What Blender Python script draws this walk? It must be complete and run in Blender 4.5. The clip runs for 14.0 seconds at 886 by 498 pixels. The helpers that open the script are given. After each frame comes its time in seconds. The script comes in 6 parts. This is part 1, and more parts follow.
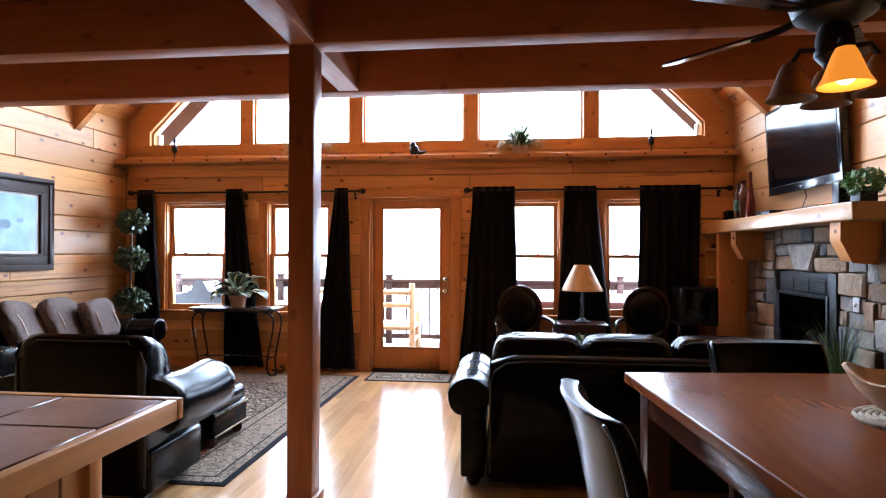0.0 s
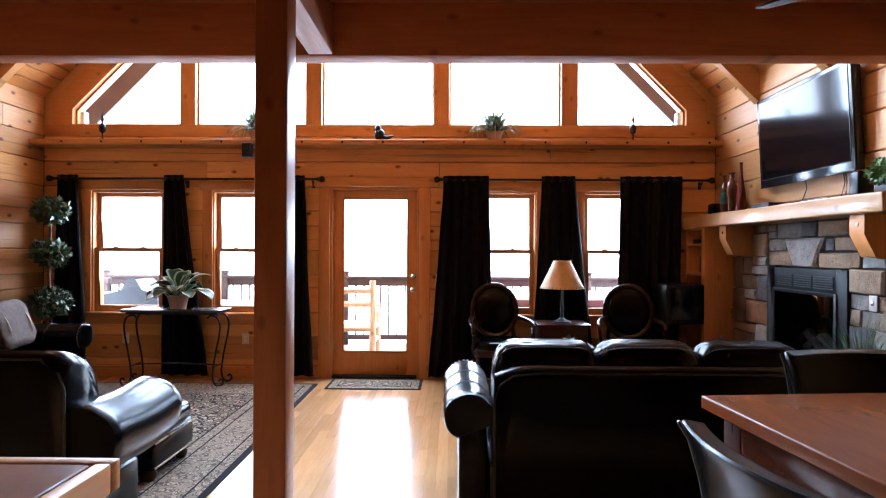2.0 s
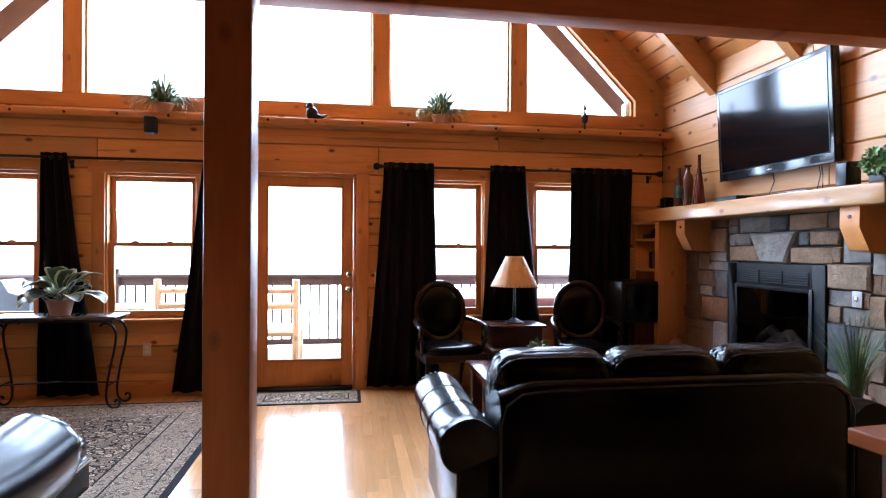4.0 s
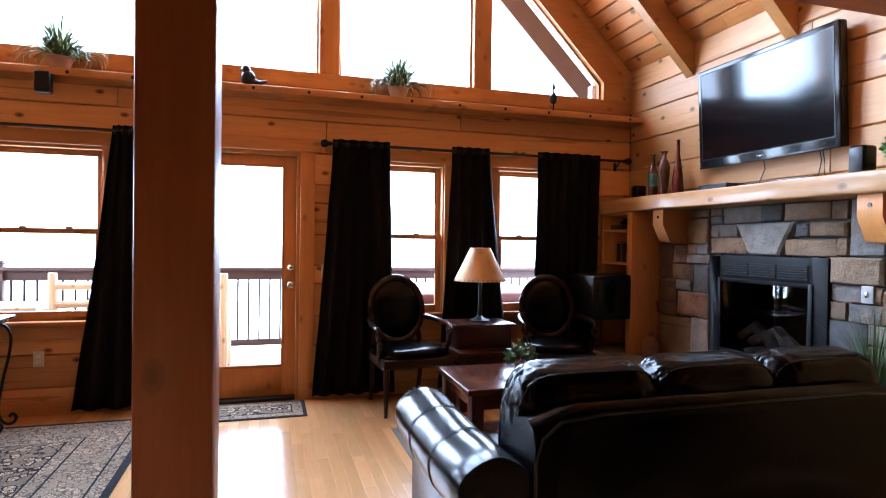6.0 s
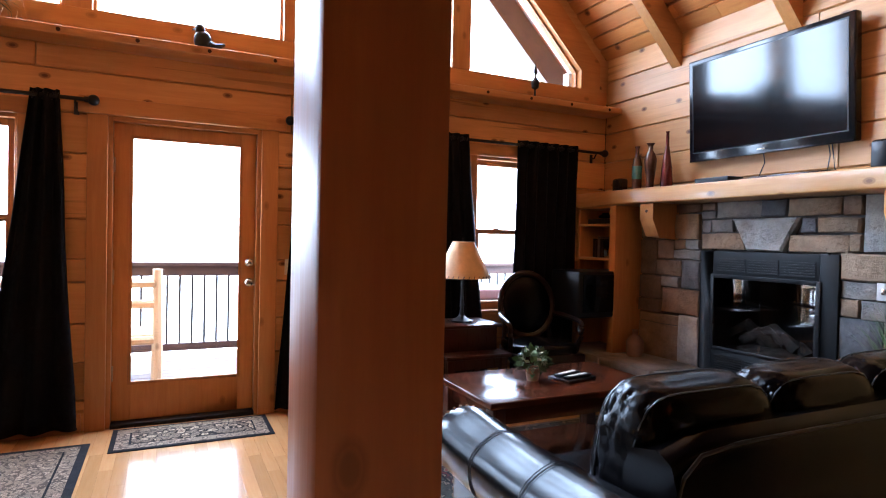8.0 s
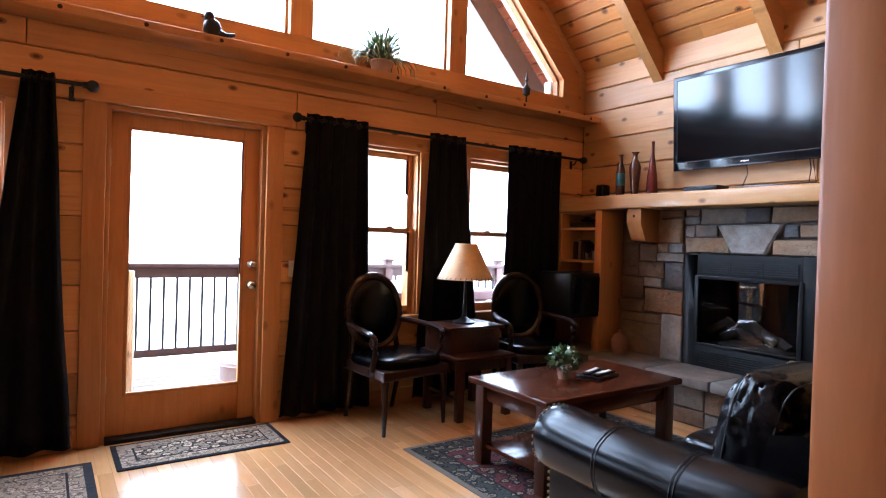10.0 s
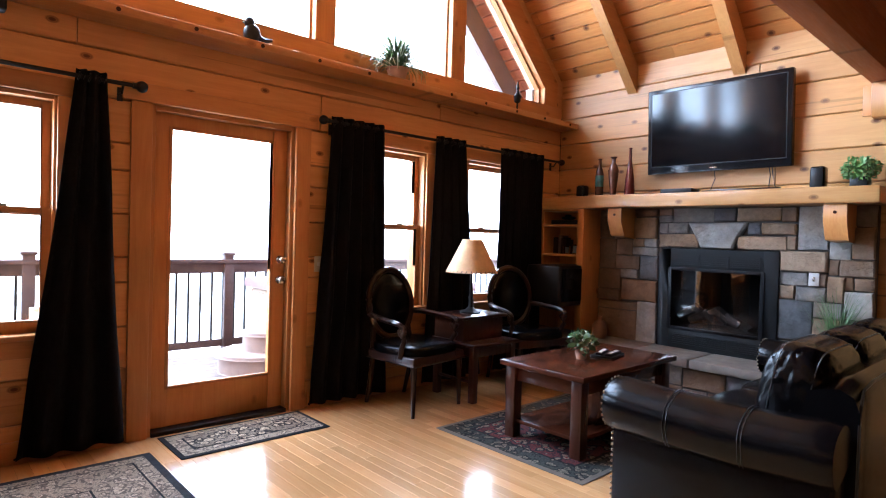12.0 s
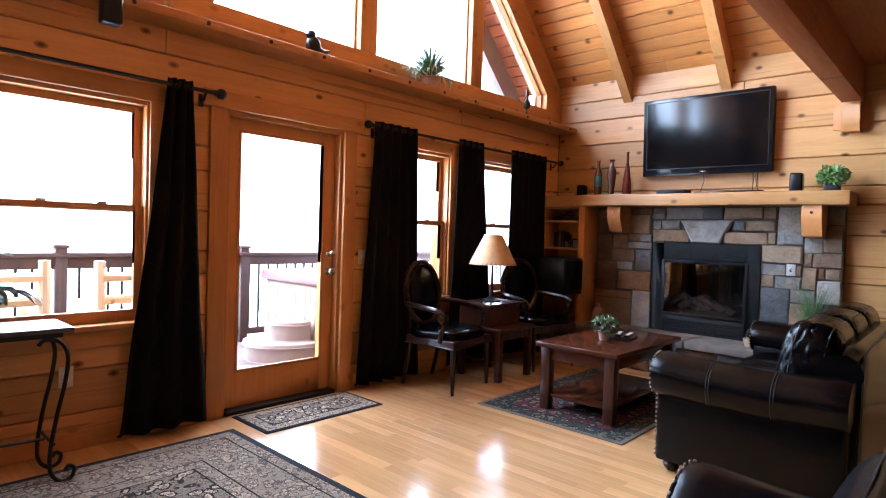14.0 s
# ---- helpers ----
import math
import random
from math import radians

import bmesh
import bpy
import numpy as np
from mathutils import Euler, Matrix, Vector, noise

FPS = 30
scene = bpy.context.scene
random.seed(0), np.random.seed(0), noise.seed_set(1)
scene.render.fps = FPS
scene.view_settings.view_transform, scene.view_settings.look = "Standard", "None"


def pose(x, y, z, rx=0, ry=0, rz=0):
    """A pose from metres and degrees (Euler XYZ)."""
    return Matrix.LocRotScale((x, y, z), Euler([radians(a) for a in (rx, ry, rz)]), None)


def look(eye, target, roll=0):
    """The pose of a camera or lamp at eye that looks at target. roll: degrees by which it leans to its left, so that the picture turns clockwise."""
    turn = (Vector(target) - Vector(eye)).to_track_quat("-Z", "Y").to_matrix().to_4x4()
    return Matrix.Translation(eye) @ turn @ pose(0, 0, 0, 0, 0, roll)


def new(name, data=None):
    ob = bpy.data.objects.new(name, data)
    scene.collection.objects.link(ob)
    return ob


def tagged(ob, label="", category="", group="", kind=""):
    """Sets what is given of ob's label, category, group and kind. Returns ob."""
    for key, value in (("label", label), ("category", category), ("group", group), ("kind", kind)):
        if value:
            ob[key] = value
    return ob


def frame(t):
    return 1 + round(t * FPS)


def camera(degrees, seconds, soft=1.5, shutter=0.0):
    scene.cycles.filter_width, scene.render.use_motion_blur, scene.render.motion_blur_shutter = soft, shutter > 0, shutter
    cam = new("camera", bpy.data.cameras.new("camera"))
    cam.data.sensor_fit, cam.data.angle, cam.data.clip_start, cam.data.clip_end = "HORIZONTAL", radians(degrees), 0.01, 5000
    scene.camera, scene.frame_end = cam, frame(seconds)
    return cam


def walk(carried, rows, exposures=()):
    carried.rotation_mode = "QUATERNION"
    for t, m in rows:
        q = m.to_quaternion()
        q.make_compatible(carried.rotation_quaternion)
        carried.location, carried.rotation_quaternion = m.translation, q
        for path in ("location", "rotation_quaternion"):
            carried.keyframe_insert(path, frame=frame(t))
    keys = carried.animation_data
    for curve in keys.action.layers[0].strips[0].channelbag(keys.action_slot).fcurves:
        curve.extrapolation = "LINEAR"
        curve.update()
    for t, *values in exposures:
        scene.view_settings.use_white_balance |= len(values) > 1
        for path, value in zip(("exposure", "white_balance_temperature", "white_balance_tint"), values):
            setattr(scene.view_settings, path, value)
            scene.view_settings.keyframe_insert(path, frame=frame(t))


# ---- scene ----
cam = camera(74.4, 14.0, 1.1)
PATH = [
    (0, (0.578, 0.058, 1.405), (0.353, 2.045, 1.42), 0.2),
    (0.5, (0.538, 0.157, 1.421), (0.341, 2.148, 1.426), 0.1),
    (1, (0.476, 0.294, 1.413), (0.314, 2.288, 1.414), 0.2),
    (1.5, (0.372, 0.446, 1.404), (0.27, 2.443, 1.404), 0.2),
    (2, (0.247, 0.589, 1.392), (0.218, 2.588, 1.394), 0.3),
    (2.5, (0.145, 0.756, 1.379), (0.186, 2.756, 1.38), 0.4),
    (3, (0.051, 0.926, 1.38), (0.174, 2.922, 1.375), 0.5),
    (3.5, (-0.07, 1.079, 1.363), (0.156, 3.066, 1.363), 0.4),
    (4, (-0.145, 1.201, 1.362), (0.166, 3.177, 1.358), 0.4),
    (6.5, (-0.427, 2.031, 1.318), (0.219, 3.923, 1.291), 1.0),
    (7, (-0.525, 2.181, 1.309), (0.199, 4.045, 1.28), 1.2),
    (7.5, (-0.606, 2.317, 1.31), (0.18, 4.156, 1.276), 1.2),
    (8, (-0.707, 2.465, 1.309), (0.148, 4.273, 1.272), 1.3),
    (8.2, (-0.764, 2.512, 1.299), (0.125, 4.304, 1.268), 1.4),
    (10.5, (-1.535, 2.858, 1.286), (-0.353, 4.471, 1.261), 1.7),
    (11, (-1.729, 2.893, 1.281), (-0.49, 4.462, 1.255), 1.6),
    (11.5, (-1.938, 2.959, 1.286), (-0.638, 4.479, 1.255), 1.6),
    (12, (-2.139, 2.99, 1.291), (-0.794, 4.469, 1.254), 1.7),
    (12.5, (-2.359, 2.994, 1.307), (-0.975, 4.437, 1.258), 1.7),
    (13, (-2.545, 3.014, 1.308), (-1.134, 4.431, 1.253), 1.9),
    (13.5, (-2.724, 3.088, 1.31), (-1.282, 4.473, 1.249), 1.9),
    (14, (-2.936, 3.148, 1.297), (-1.465, 4.502, 1.238), 1.9),
]
EXPOSURE = [(0.0, 3.63, 5480, 10), (4.0, 3.59, 5300, 10), (7.5, 3.55, 5250, 10), (14.0, 3.53, 5300, 10)]
walk(cam, [(t, look(eye, target, roll)) for t, eye, target, roll in PATH], EXPOSURE)

# ---- daylight: a bright overcast sky in front of the gable windows ----
world = bpy.data.worlds.new("overcast_sky")
scene.world = world
world.use_nodes = True
wn, wl = world.node_tree.nodes, world.node_tree.links
sky = wn.new("ShaderNodeTexSky")
sky.sky_type, sky.sun_disc = "NISHITA", False
sky.sun_elevation, sky.sun_rotation = radians(48), radians(200)
sky.dust_density, sky.ozone_density = 4.0, 1.0
veil = wn.new("ShaderNodeMix")
veil.data_type = "RGBA"
veil.inputs[0].default_value = 0.8
veil.inputs[7].default_value = (10.4, 11.2, 12.5, 1)
wl.new(sky.outputs[0], veil.inputs[6])
wl.new(veil.outputs[2], wn["Background"].inputs[0])
wn["Background"].inputs[1].default_value = 0.16

sun = new("sun", bpy.data.lights.new("sun", "SUN"))
sun.data.energy, sun.data.angle, sun.data.color = 1.5, radians(20), (1, 0.96, 0.9)
sun.matrix_world = look((3, -8, 12), (0, 0, 0))


def sky_lamp(name, x0, x1, z0, z1, radiance=2.35):
    """The sky's light in an opening, just outside its glass."""
    lamp_ob = new(name, bpy.data.lights.new(name, "AREA"))
    d = lamp_ob.data
    d.shape, d.size, d.size_y = "RECTANGLE", x1 - x0, z1 - z0
    d.energy = radiance * math.pi * (x1 - x0) * (z1 - z0)
    d.color = (0.83, 0.96, 1.10)
    lamp_ob.matrix_world = look(((x0 + x1) / 2, 7.09, (z0 + z1) / 2), ((x0 + x1) / 2, 0, (z0 + z1) / 2))


sky_lamp("sky_gable", -2.50, 1.39, 2.77, 4.20)
sky_lamp("sky_door", -1.03, -0.13, 1.45, 1.92)
for x in (-3.63, -2.31, 0.39, 1.68):
    sky_lamp("sky_window", x, x + 0.74, 1.45, 1.92)

# ---- materials ----


def nodes_of(name):
    m = bpy.data.materials.new(name)
    m.use_nodes = True
    return m, m.node_tree.nodes, m.node_tree.links, m.node_tree.nodes["Principled BSDF"]


def coords(N, L, scale, spread=31.0):
    """World position plus an offset of its own for every object, scaled along each axis."""
    geo, info, mul, add, mp = (N.new("ShaderNode" + k) for k in ("NewGeometry", "ObjectInfo", "VectorMath", "VectorMath", "Mapping"))
    mul.operation, add.operation = "SCALE", "ADD"
    mul.inputs[0].default_value = (1.0, 0.37, 0.71)
    scl = N.new("ShaderNodeMath")
    scl.operation = "MULTIPLY"
    scl.inputs[1].default_value = spread
    L.new(info.outputs["Random"], scl.inputs[0])
    L.new(scl.outputs[0], mul.inputs["Scale"])
    L.new(geo.outputs["Position"], add.inputs[0])
    L.new(mul.outputs[0], add.inputs[1])
    L.new(add.outputs[0], mp.inputs[0])
    mp.inputs["Scale"].default_value = scale
    return mp.outputs[0], info, geo


def noise_of(N, L, vec, scale, detail=4, rough=0.6, distort=0.0):
    n = N.new("ShaderNodeTexNoise")
    n.inputs["Scale"].default_value, n.inputs["Detail"].default_value = scale, detail
    n.inputs["Roughness"].default_value, n.inputs["Distortion"].default_value = rough, distort
    L.new(vec, n.inputs["Vector"])
    return n.outputs[0]


def ramp_of(N, L, fac, stops, mode="LINEAR"):
    r = N.new("ShaderNodeValToRGB")
    r.color_ramp.interpolation = mode
    while len(r.color_ramp.elements) < len(stops):
        r.color_ramp.elements.new(0.5)
    for e, (p, c) in zip(r.color_ramp.elements, stops):
        e.position, e.color = p, (*c, 1)
    L.new(fac, r.inputs[0])
    return r.outputs[0]


def mix_of(N, L, fac, a, b, kind="MIX"):
    m = N.new("ShaderNodeMix")
    m.data_type, m.blend_type = "RGBA", kind
    for sock, v in ((m.inputs[0], fac), (m.inputs[6], a), (m.inputs[7], b)):
        if isinstance(v, bpy.types.NodeSocket):
            L.new(v, sock)
        elif isinstance(v, tuple):
            sock.default_value = (*v, 1)
        else:
            sock.default_value = v
    return m.outputs[2]


def bump_of(N, L, bsdf, height, strength, distance=0.01):
    b = N.new("ShaderNodeBump")
    b.inputs["Strength"].default_value, b.inputs["Distance"].default_value = strength, distance
    L.new(height, b.inputs["Height"])
    L.new(b.outputs[0], bsdf.inputs["Normal"])


def wood(name, light, dark, axis="x", rough=0.45, knots=0.6, coat=0.0, vary=0.25, fine=1.0, island=False, knot_at=None, relief=0.12, gloss=0.3, checks=0.0):
    m, N, L, P = nodes_of(name)
    s = {"x": (0.9, 11, 11), "y": (11, 0.9, 11), "z": (11, 11, 0.9)}[axis]
    vec, info, geo = coords(N, L, tuple(q * fine for q in s))
    grain = noise_of(N, L, vec, 1.6, 5, 0.62, 1.2)
    col = ramp_of(N, L, grain, [(0.25, dark), (0.5, tuple((a + b) / 2 for a, b in zip(light, dark))), (0.72, light)])
    streak = noise_of(N, L, vec, 6.0, 3, 0.7)
    col = mix_of(N, L, 0.28, col, ramp_of(N, L, streak, [(0.3, dark), (0.7, light)]))
    if knots:
        kv, _, _ = coords(N, L, (1, 1, 1))
        sep, com = N.new("ShaderNodeSeparateXYZ"), N.new("ShaderNodeCombineXYZ")
        L.new(kv, sep.inputs[0])
        for i, (c, q) in enumerate(zip(knot_at or {"x": "XZ", "y": "YZ", "z": "ZX"}[axis], (2.0, 3.4))):
            mu = N.new("ShaderNodeMath")
            mu.operation = "MULTIPLY"
            mu.inputs[1].default_value = q
            L.new(sep.outputs[c], mu.inputs[0])
            L.new(mu.outputs[0], com.inputs[i])
        kv = com.outputs[0]
        v = N.new("ShaderNodeTexVoronoi")
        v.voronoi_dimensions = "2D"
        v.inputs["Scale"].default_value = 1.0
        v.inputs["Randomness"].default_value = 1.0
        L.new(kv, v.inputs["Vector"])
        kf = ramp_of(N, L, v.outputs["Distance"], [(0.0, (1, 1, 1)), (0.03, (0.95, 0.95, 0.95)), (0.042, (0.5, 0.5, 0.5)), (0.05, (0.75, 0.75, 0.75)), (0.075, (0, 0, 0))])
        deep = tuple(c * k for c, k in zip(dark, (0.20, 0.13, 0.10)))
        scl = N.new("ShaderNodeMath")
        scl.operation = "MULTIPLY"
        scl.inputs[1].default_value = knots
        L.new(kf, scl.inputs[0])
        col = mix_of(N, L, scl.outputs[0], col, deep)
    if checks:
        cv, _, _ = coords(N, L, {"x": (0.45, 16, 16), "y": (16, 0.45, 16), "z": (16, 16, 0.45)}[axis])
        split_at = ramp_of(N, L, noise_of(N, L, cv, 1.7, 2, 0.5, 0.4), [(0.64, (0, 0, 0)), (0.69, (checks,) * 3)])
        col = mix_of(N, L, split_at, col, tuple(c * 0.35 for c in dark))
    tone = ramp_of(N, L, geo.outputs["Random Per Island"] if island else info.outputs["Random"], [(0, (1 - vary,) * 3), (1, (1 + vary * 0.4,) * 3)])
    col = mix_of(N, L, 1.0, col, tone, "MULTIPLY")
    big, _, _ = coords(N, L, (1, 1, 1), 0.0)
    wear = ramp_of(N, L, noise_of(N, L, big, 0.9, 3), [(0.3, (0.86, 0.84, 0.82)), (0.7, (1.0, 1.0, 1.0))])
    col = mix_of(N, L, 1.0, col, wear, "MULTIPLY")
    L.new(col, P.inputs["Base Color"])
    q = 0.2 if relief > 0.05 else 0.04
    rr = ramp_of(N, L, streak, [(0.3, (rough * (1 - q),) * 3), (0.7, (min(1, rough * (1 + q)),) * 3)])
    L.new(rr, P.inputs["Roughness"])
    P.inputs["Coat Weight"].default_value, P.inputs["Coat Roughness"].default_value = coat, 0.12
    bump_of(N, L, P, grain, relief, 0.006)
    P.inputs["Specular IOR Level"].default_value = gloss if relief > 0.05 else min(gloss, 0.14)
    return m


def plain(name, color, rough=0.5, metal=0.0, vary=0.12, scale=9.0, bump=0.1, coat=0.0, spec=0.5, tint=0.0, fine=140.0):
    m, N, L, P = nodes_of(name)
    vec, info, geo = coords(N, L, (1, 1, 1))
    big = noise_of(N, L, vec, scale, 4, 0.6)
    col = ramp_of(N, L, big, [(0.3, tuple(c * (1 - vary) for c in color)), (0.7, tuple(min(1, c * (1 + vary)) for c in color))])
    if tint:
        col = mix_of(N, L, 1.0, col, ramp_of(N, L, info.outputs["Random"], [(0, (1 - tint,) * 3), (1, (1, 1, 1))]), "MULTIPLY")
    L.new(col, P.inputs["Base Color"])
    L.new(ramp_of(N, L, noise_of(N, L, vec, scale * 3, 3), [(0.3, (rough * 0.85,) * 3), (0.7, (min(1, rough * 1.15),) * 3)]), P.inputs["Roughness"])
    P.inputs["Metallic"].default_value = metal
    P.inputs["Coat Weight"].default_value = coat
    P.inputs["Specular IOR Level"].default_value = spec
    if bump:
        bump_of(N, L, P, noise_of(N, L, vec, fine, 3), bump, 0.003)
    return m


def leather_mat(name, color, rough):
    """Smooth dark hide: soft broad creases and a fine grain under a satin finish."""
    m, N, L, P = nodes_of(name)
    vec, info, geo = coords(N, L, (1, 1, 1))
    big = noise_of(N, L, vec, 5.0, 4)
    L.new(ramp_of(N, L, big, [(0.3, tuple(c * 0.9 for c in color)), (0.75, tuple(c * 1.15 for c in color))]), P.inputs["Base Color"])
    L.new(ramp_of(N, L, noise_of(N, L, vec, 16, 3), [(0.3, (rough * 0.94,) * 3), (0.7, (rough * 1.06,) * 3)]), P.inputs["Roughness"])
    P.inputs["Specular IOR Level"].default_value = 0.17
    bump_of(N, L, P, noise_of(N, L, vec, 6.0, 1, 0.4), 0.06, 0.006)
    return m


def rug_mat(name, dark, pale, accent, scale, mids):
    """A woven carpet with a dense floral figure: rings and scrolls in dark wool on a pale ground."""
    m, N, L, P = nodes_of(name)
    vec, info, geo = coords(N, L, (1, 1, 1), 0.0)
    v = N.new("ShaderNodeTexVoronoi")
    v.inputs["Scale"].default_value = scale
    warp = N.new("ShaderNodeTexNoise")
    warp.inputs["Scale"].default_value = scale * 0.9
    L.new(vec, warp.inputs["Vector"])
    wv = N.new("ShaderNodeMix")
    wv.data_type = "VECTOR"
    wv.inputs[0].default_value = 0.06
    L.new(vec, wv.inputs[4])
    L.new(warp.outputs["Color"], wv.inputs[5])
    L.new(wv.outputs[1], v.inputs["Vector"])
    rings = ramp_of(N, L, v.outputs["Distance"], [(0.0, accent), (0.16, accent), (0.2, pale), (0.34, pale), (0.38, dark), (0.5, dark), (0.54, mids), (1.0, pale)], "CONSTANT")
    scroll = noise_of(N, L, vec, scale * 2.1, 2, 0.5, 2.2)
    lines = ramp_of(N, L, scroll, [(0.0, (0, 0, 0)), (0.47, (0, 0, 0)), (0.475, (1, 1, 1)), (0.53, (1, 1, 1)), (0.535, (0, 0, 0))], "CONSTANT")
    col = mix_of(N, L, lines, rings, dark)
    fade = ramp_of(N, L, noise_of(N, L, vec, 2.2, 4), [(0.3, (0.75,) * 3), (0.7, (1.05,) * 3)])
    L.new(mix_of(N, L, 1.0, col, fade, "MULTIPLY"), P.inputs["Base Color"])
    P.inputs["Roughness"].default_value = 0.95
    P.inputs["Specular IOR Level"].default_value = 0.15
    bump_of(N, L, P, noise_of(N, L, vec, 420, 2), 0.5, 0.004)
    return m


def stone_mat(name, base):
    """Split-faced stone of one colour, mottled, with a rough relief."""
    m, N, L, P = nodes_of(name)
    vec, info, geo = coords(N, L, (1, 1, 1))
    tone = ramp_of(N, L, info.outputs["Random"], [(0.0, tuple(c * 0.82 for c in base)), (1.0, tuple(c * 1.15 for c in base))])
    mottled = ramp_of(N, L, noise_of(N, L, vec, 7, 7, 0.72), [(0.28, (0.55, 0.52, 0.50)), (0.72, (1.22, 1.18, 1.14))])
    col = mix_of(N, L, 1.0, tone, mottled, "MULTIPLY")
    stain = ramp_of(N, L, noise_of(N, L, vec, 2.6, 3), [(0.45, (1, 1, 1)), (0.7, (1.12, 0.97, 0.80))])
    L.new(mix_of(N, L, 1.0, col, stain, "MULTIPLY"), P.inputs["Base Color"])
    P.inputs["Roughness"].default_value = 0.82
    P.inputs["Specular IOR Level"].default_value = 0.3
    bump_of(N, L, P, noise_of(N, L, vec, 17, 8, 0.72), 0.9, 0.03)
    return m


def glass_mat(name, tint=(1, 1, 1), gloss=0.06, mirror=0.025):
    m, N, L, P = nodes_of(name)
    out = N["Material Output"]
    t, g, mx, f = N.new("ShaderNodeBsdfTransparent"), N.new("ShaderNodeBsdfGlossy"), N.new("ShaderNodeMixShader"), N.new("ShaderNodeLayerWeight")
    t.inputs[0].default_value = (*tint, 1)
    g.inputs["Roughness"].default_value = gloss * 0.2
    f.inputs[0].default_value = 0.5
    p, q = N.new("ShaderNodeMath"), N.new("ShaderNodeMath")
    p.operation, q.operation = "POWER", "MULTIPLY_ADD"
    p.inputs[1].default_value, q.inputs[1].default_value, q.inputs[2].default_value = 5.0, 0.7, mirror
    L.new(f.outputs["Facing"], p.inputs[0])
    L.new(p.outputs[0], q.inputs[0])
    L.new(q.outputs[0], mx.inputs[0])
    L.new(t.outputs[0], mx.inputs[1])
    L.new(g.outputs[0], mx.inputs[2])
    L.new(mx.outputs[0], out.inputs[0])
    return m


def glow_mat(name, color, power):
    m, N, L, P = nodes_of(name)
    P.inputs["Base Color"].default_value = (*color, 1)
    P.inputs["Emission Color"].default_value = (*color, 1)
    P.inputs["Emission Strength"].default_value = power
    P.inputs["Roughness"].default_value = 0.6
    return m


PINE_L, PINE_D = (0.64, 0.36, 0.14), (0.47, 0.225, 0.072)
LOG_X = wood("pine_log_x", PINE_L, PINE_D, "x", 0.45, 0.85)
# same pine as the side walls; the gable's backlit look is in its redder colour
LOG_G = wood("pine_log_gable_backlit", (0.74, 0.375, 0.124), (0.58, 0.257, 0.074), "x", 0.45, 1.0, checks=0.55)
LOG_Y = wood("pine_log_y", (0.58, 0.322, 0.114), (0.43, 0.207, 0.064), "y", 0.45, 1.0, gloss=0.35, checks=0.45)
TRIM_Z = wood("pine_trim_upright", (0.60, 0.278, 0.082), (0.45, 0.18, 0.049), "z", 0.4, 0.45)
TRIM_X = wood("pine_trim_level", (0.60, 0.278, 0.082), (0.45, 0.18, 0.049), "x", 0.4, 0.45)
TRIM_Y = wood("pine_trim_deep", (0.60, 0.278, 0.082), (0.45, 0.18, 0.049), "y", 0.4, 0.45)
BEAM_X = wood("pine_beam_x", (0.43, 0.150, 0.047), (0.31, 0.090, 0.027), "x", 0.6, 0.5)
BEAM_Y = wood("pine_beam_y", (0.43, 0.150, 0.047), (0.31, 0.090, 0.027), "y", 0.6, 0.5)
POST_W = wood("pine_post", (0.41, 0.140, 0.038), (0.30, 0.088, 0.023), "z", 0.36, 0.5, 0.0, gloss=0.45)
RAFTER = wood("pine_rafter", (0.55, 0.27, 0.085), (0.40, 0.17, 0.05), "x", 0.45, 0.5)
PLANKS = wood("pine_ceiling_planks", (0.60, 0.28, 0.080), (0.44, 0.17, 0.043), "y", 0.42, 1.0, 0.0, 0.22, 1.0, True, "YX")
MANTEL = wood("pale_pine_mantel", (0.62, 0.345, 0.12), (0.47, 0.22, 0.066), "y", 0.35, 0.8, 0.2)
OAK = wood("oak_strip_floor", (0.68, 0.41, 0.18), (0.56, 0.30, 0.115), "y", 0.2, 0.0, 0.7, 0.22)
OAK_REST = wood("oak_strip_floor_joined", (0.68, 0.41, 0.18), (0.56, 0.30, 0.115), "y", 0.2, 0.0, 0.7, 0.22, 1.0, True)
CHERRY = wood("cherry_table_top", (0.22, 0.062, 0.016), (0.145, 0.037, 0.010), "y", 0.26, 0.0, 0.0, 0.1, relief=0.008, gloss=0.06)
CHERRY_C = wood("dark_cherry_table_top", (0.068, 0.020, 0.009), (0.047, 0.013, 0.006), "x", 0.16, 0.0, 0.0, 0.1, relief=0.008)
CHERRY_D = wood("dark_cherry", (0.060, 0.021, 0.011), (0.042, 0.014, 0.008), "z", 0.28, 0.0, 0.3, 0.1, relief=0.01)
WALNUT = wood("dark_walnut", (0.035, 0.015, 0.009), (0.018, 0.008, 0.006), "z", 0.28, 0.0, 0.3, 0.1, relief=0.02)
DECK = wood("stained_deck", (0.21, 0.15, 0.12), (0.14, 0.10, 0.085), "x", 0.7, 0.3)
RAIL = wood("brown_stained_rail", (0.10, 0.058, 0.05), (0.06, 0.034, 0.03), "x", 0.6, 0.0)
SOFFIT = wood("red_stained_soffit", (0.30, 0.10, 0.045), (0.20, 0.06, 0.03), "y", 0.6, 0.4, 0.0, 0.2, 1.0, True)
BARGE = plain("brown_painted_barge_board", (0.13, 0.085, 0.075), 0.6)
PEELED = wood("peeled_log", (0.70, 0.53, 0.33), (0.56, 0.38, 0.21), "z", 0.5, 0.6)
LEATHER = leather_mat("black_leather", (0.0014, 0.0014, 0.0019), 0.23)
LEATHER_B = leather_mat("dark_brown_leather", (0.0018, 0.0014, 0.0016), 0.23)
STITCH = plain("leather_piping", (0.012, 0.009, 0.008), 0.4, vary=0.1)
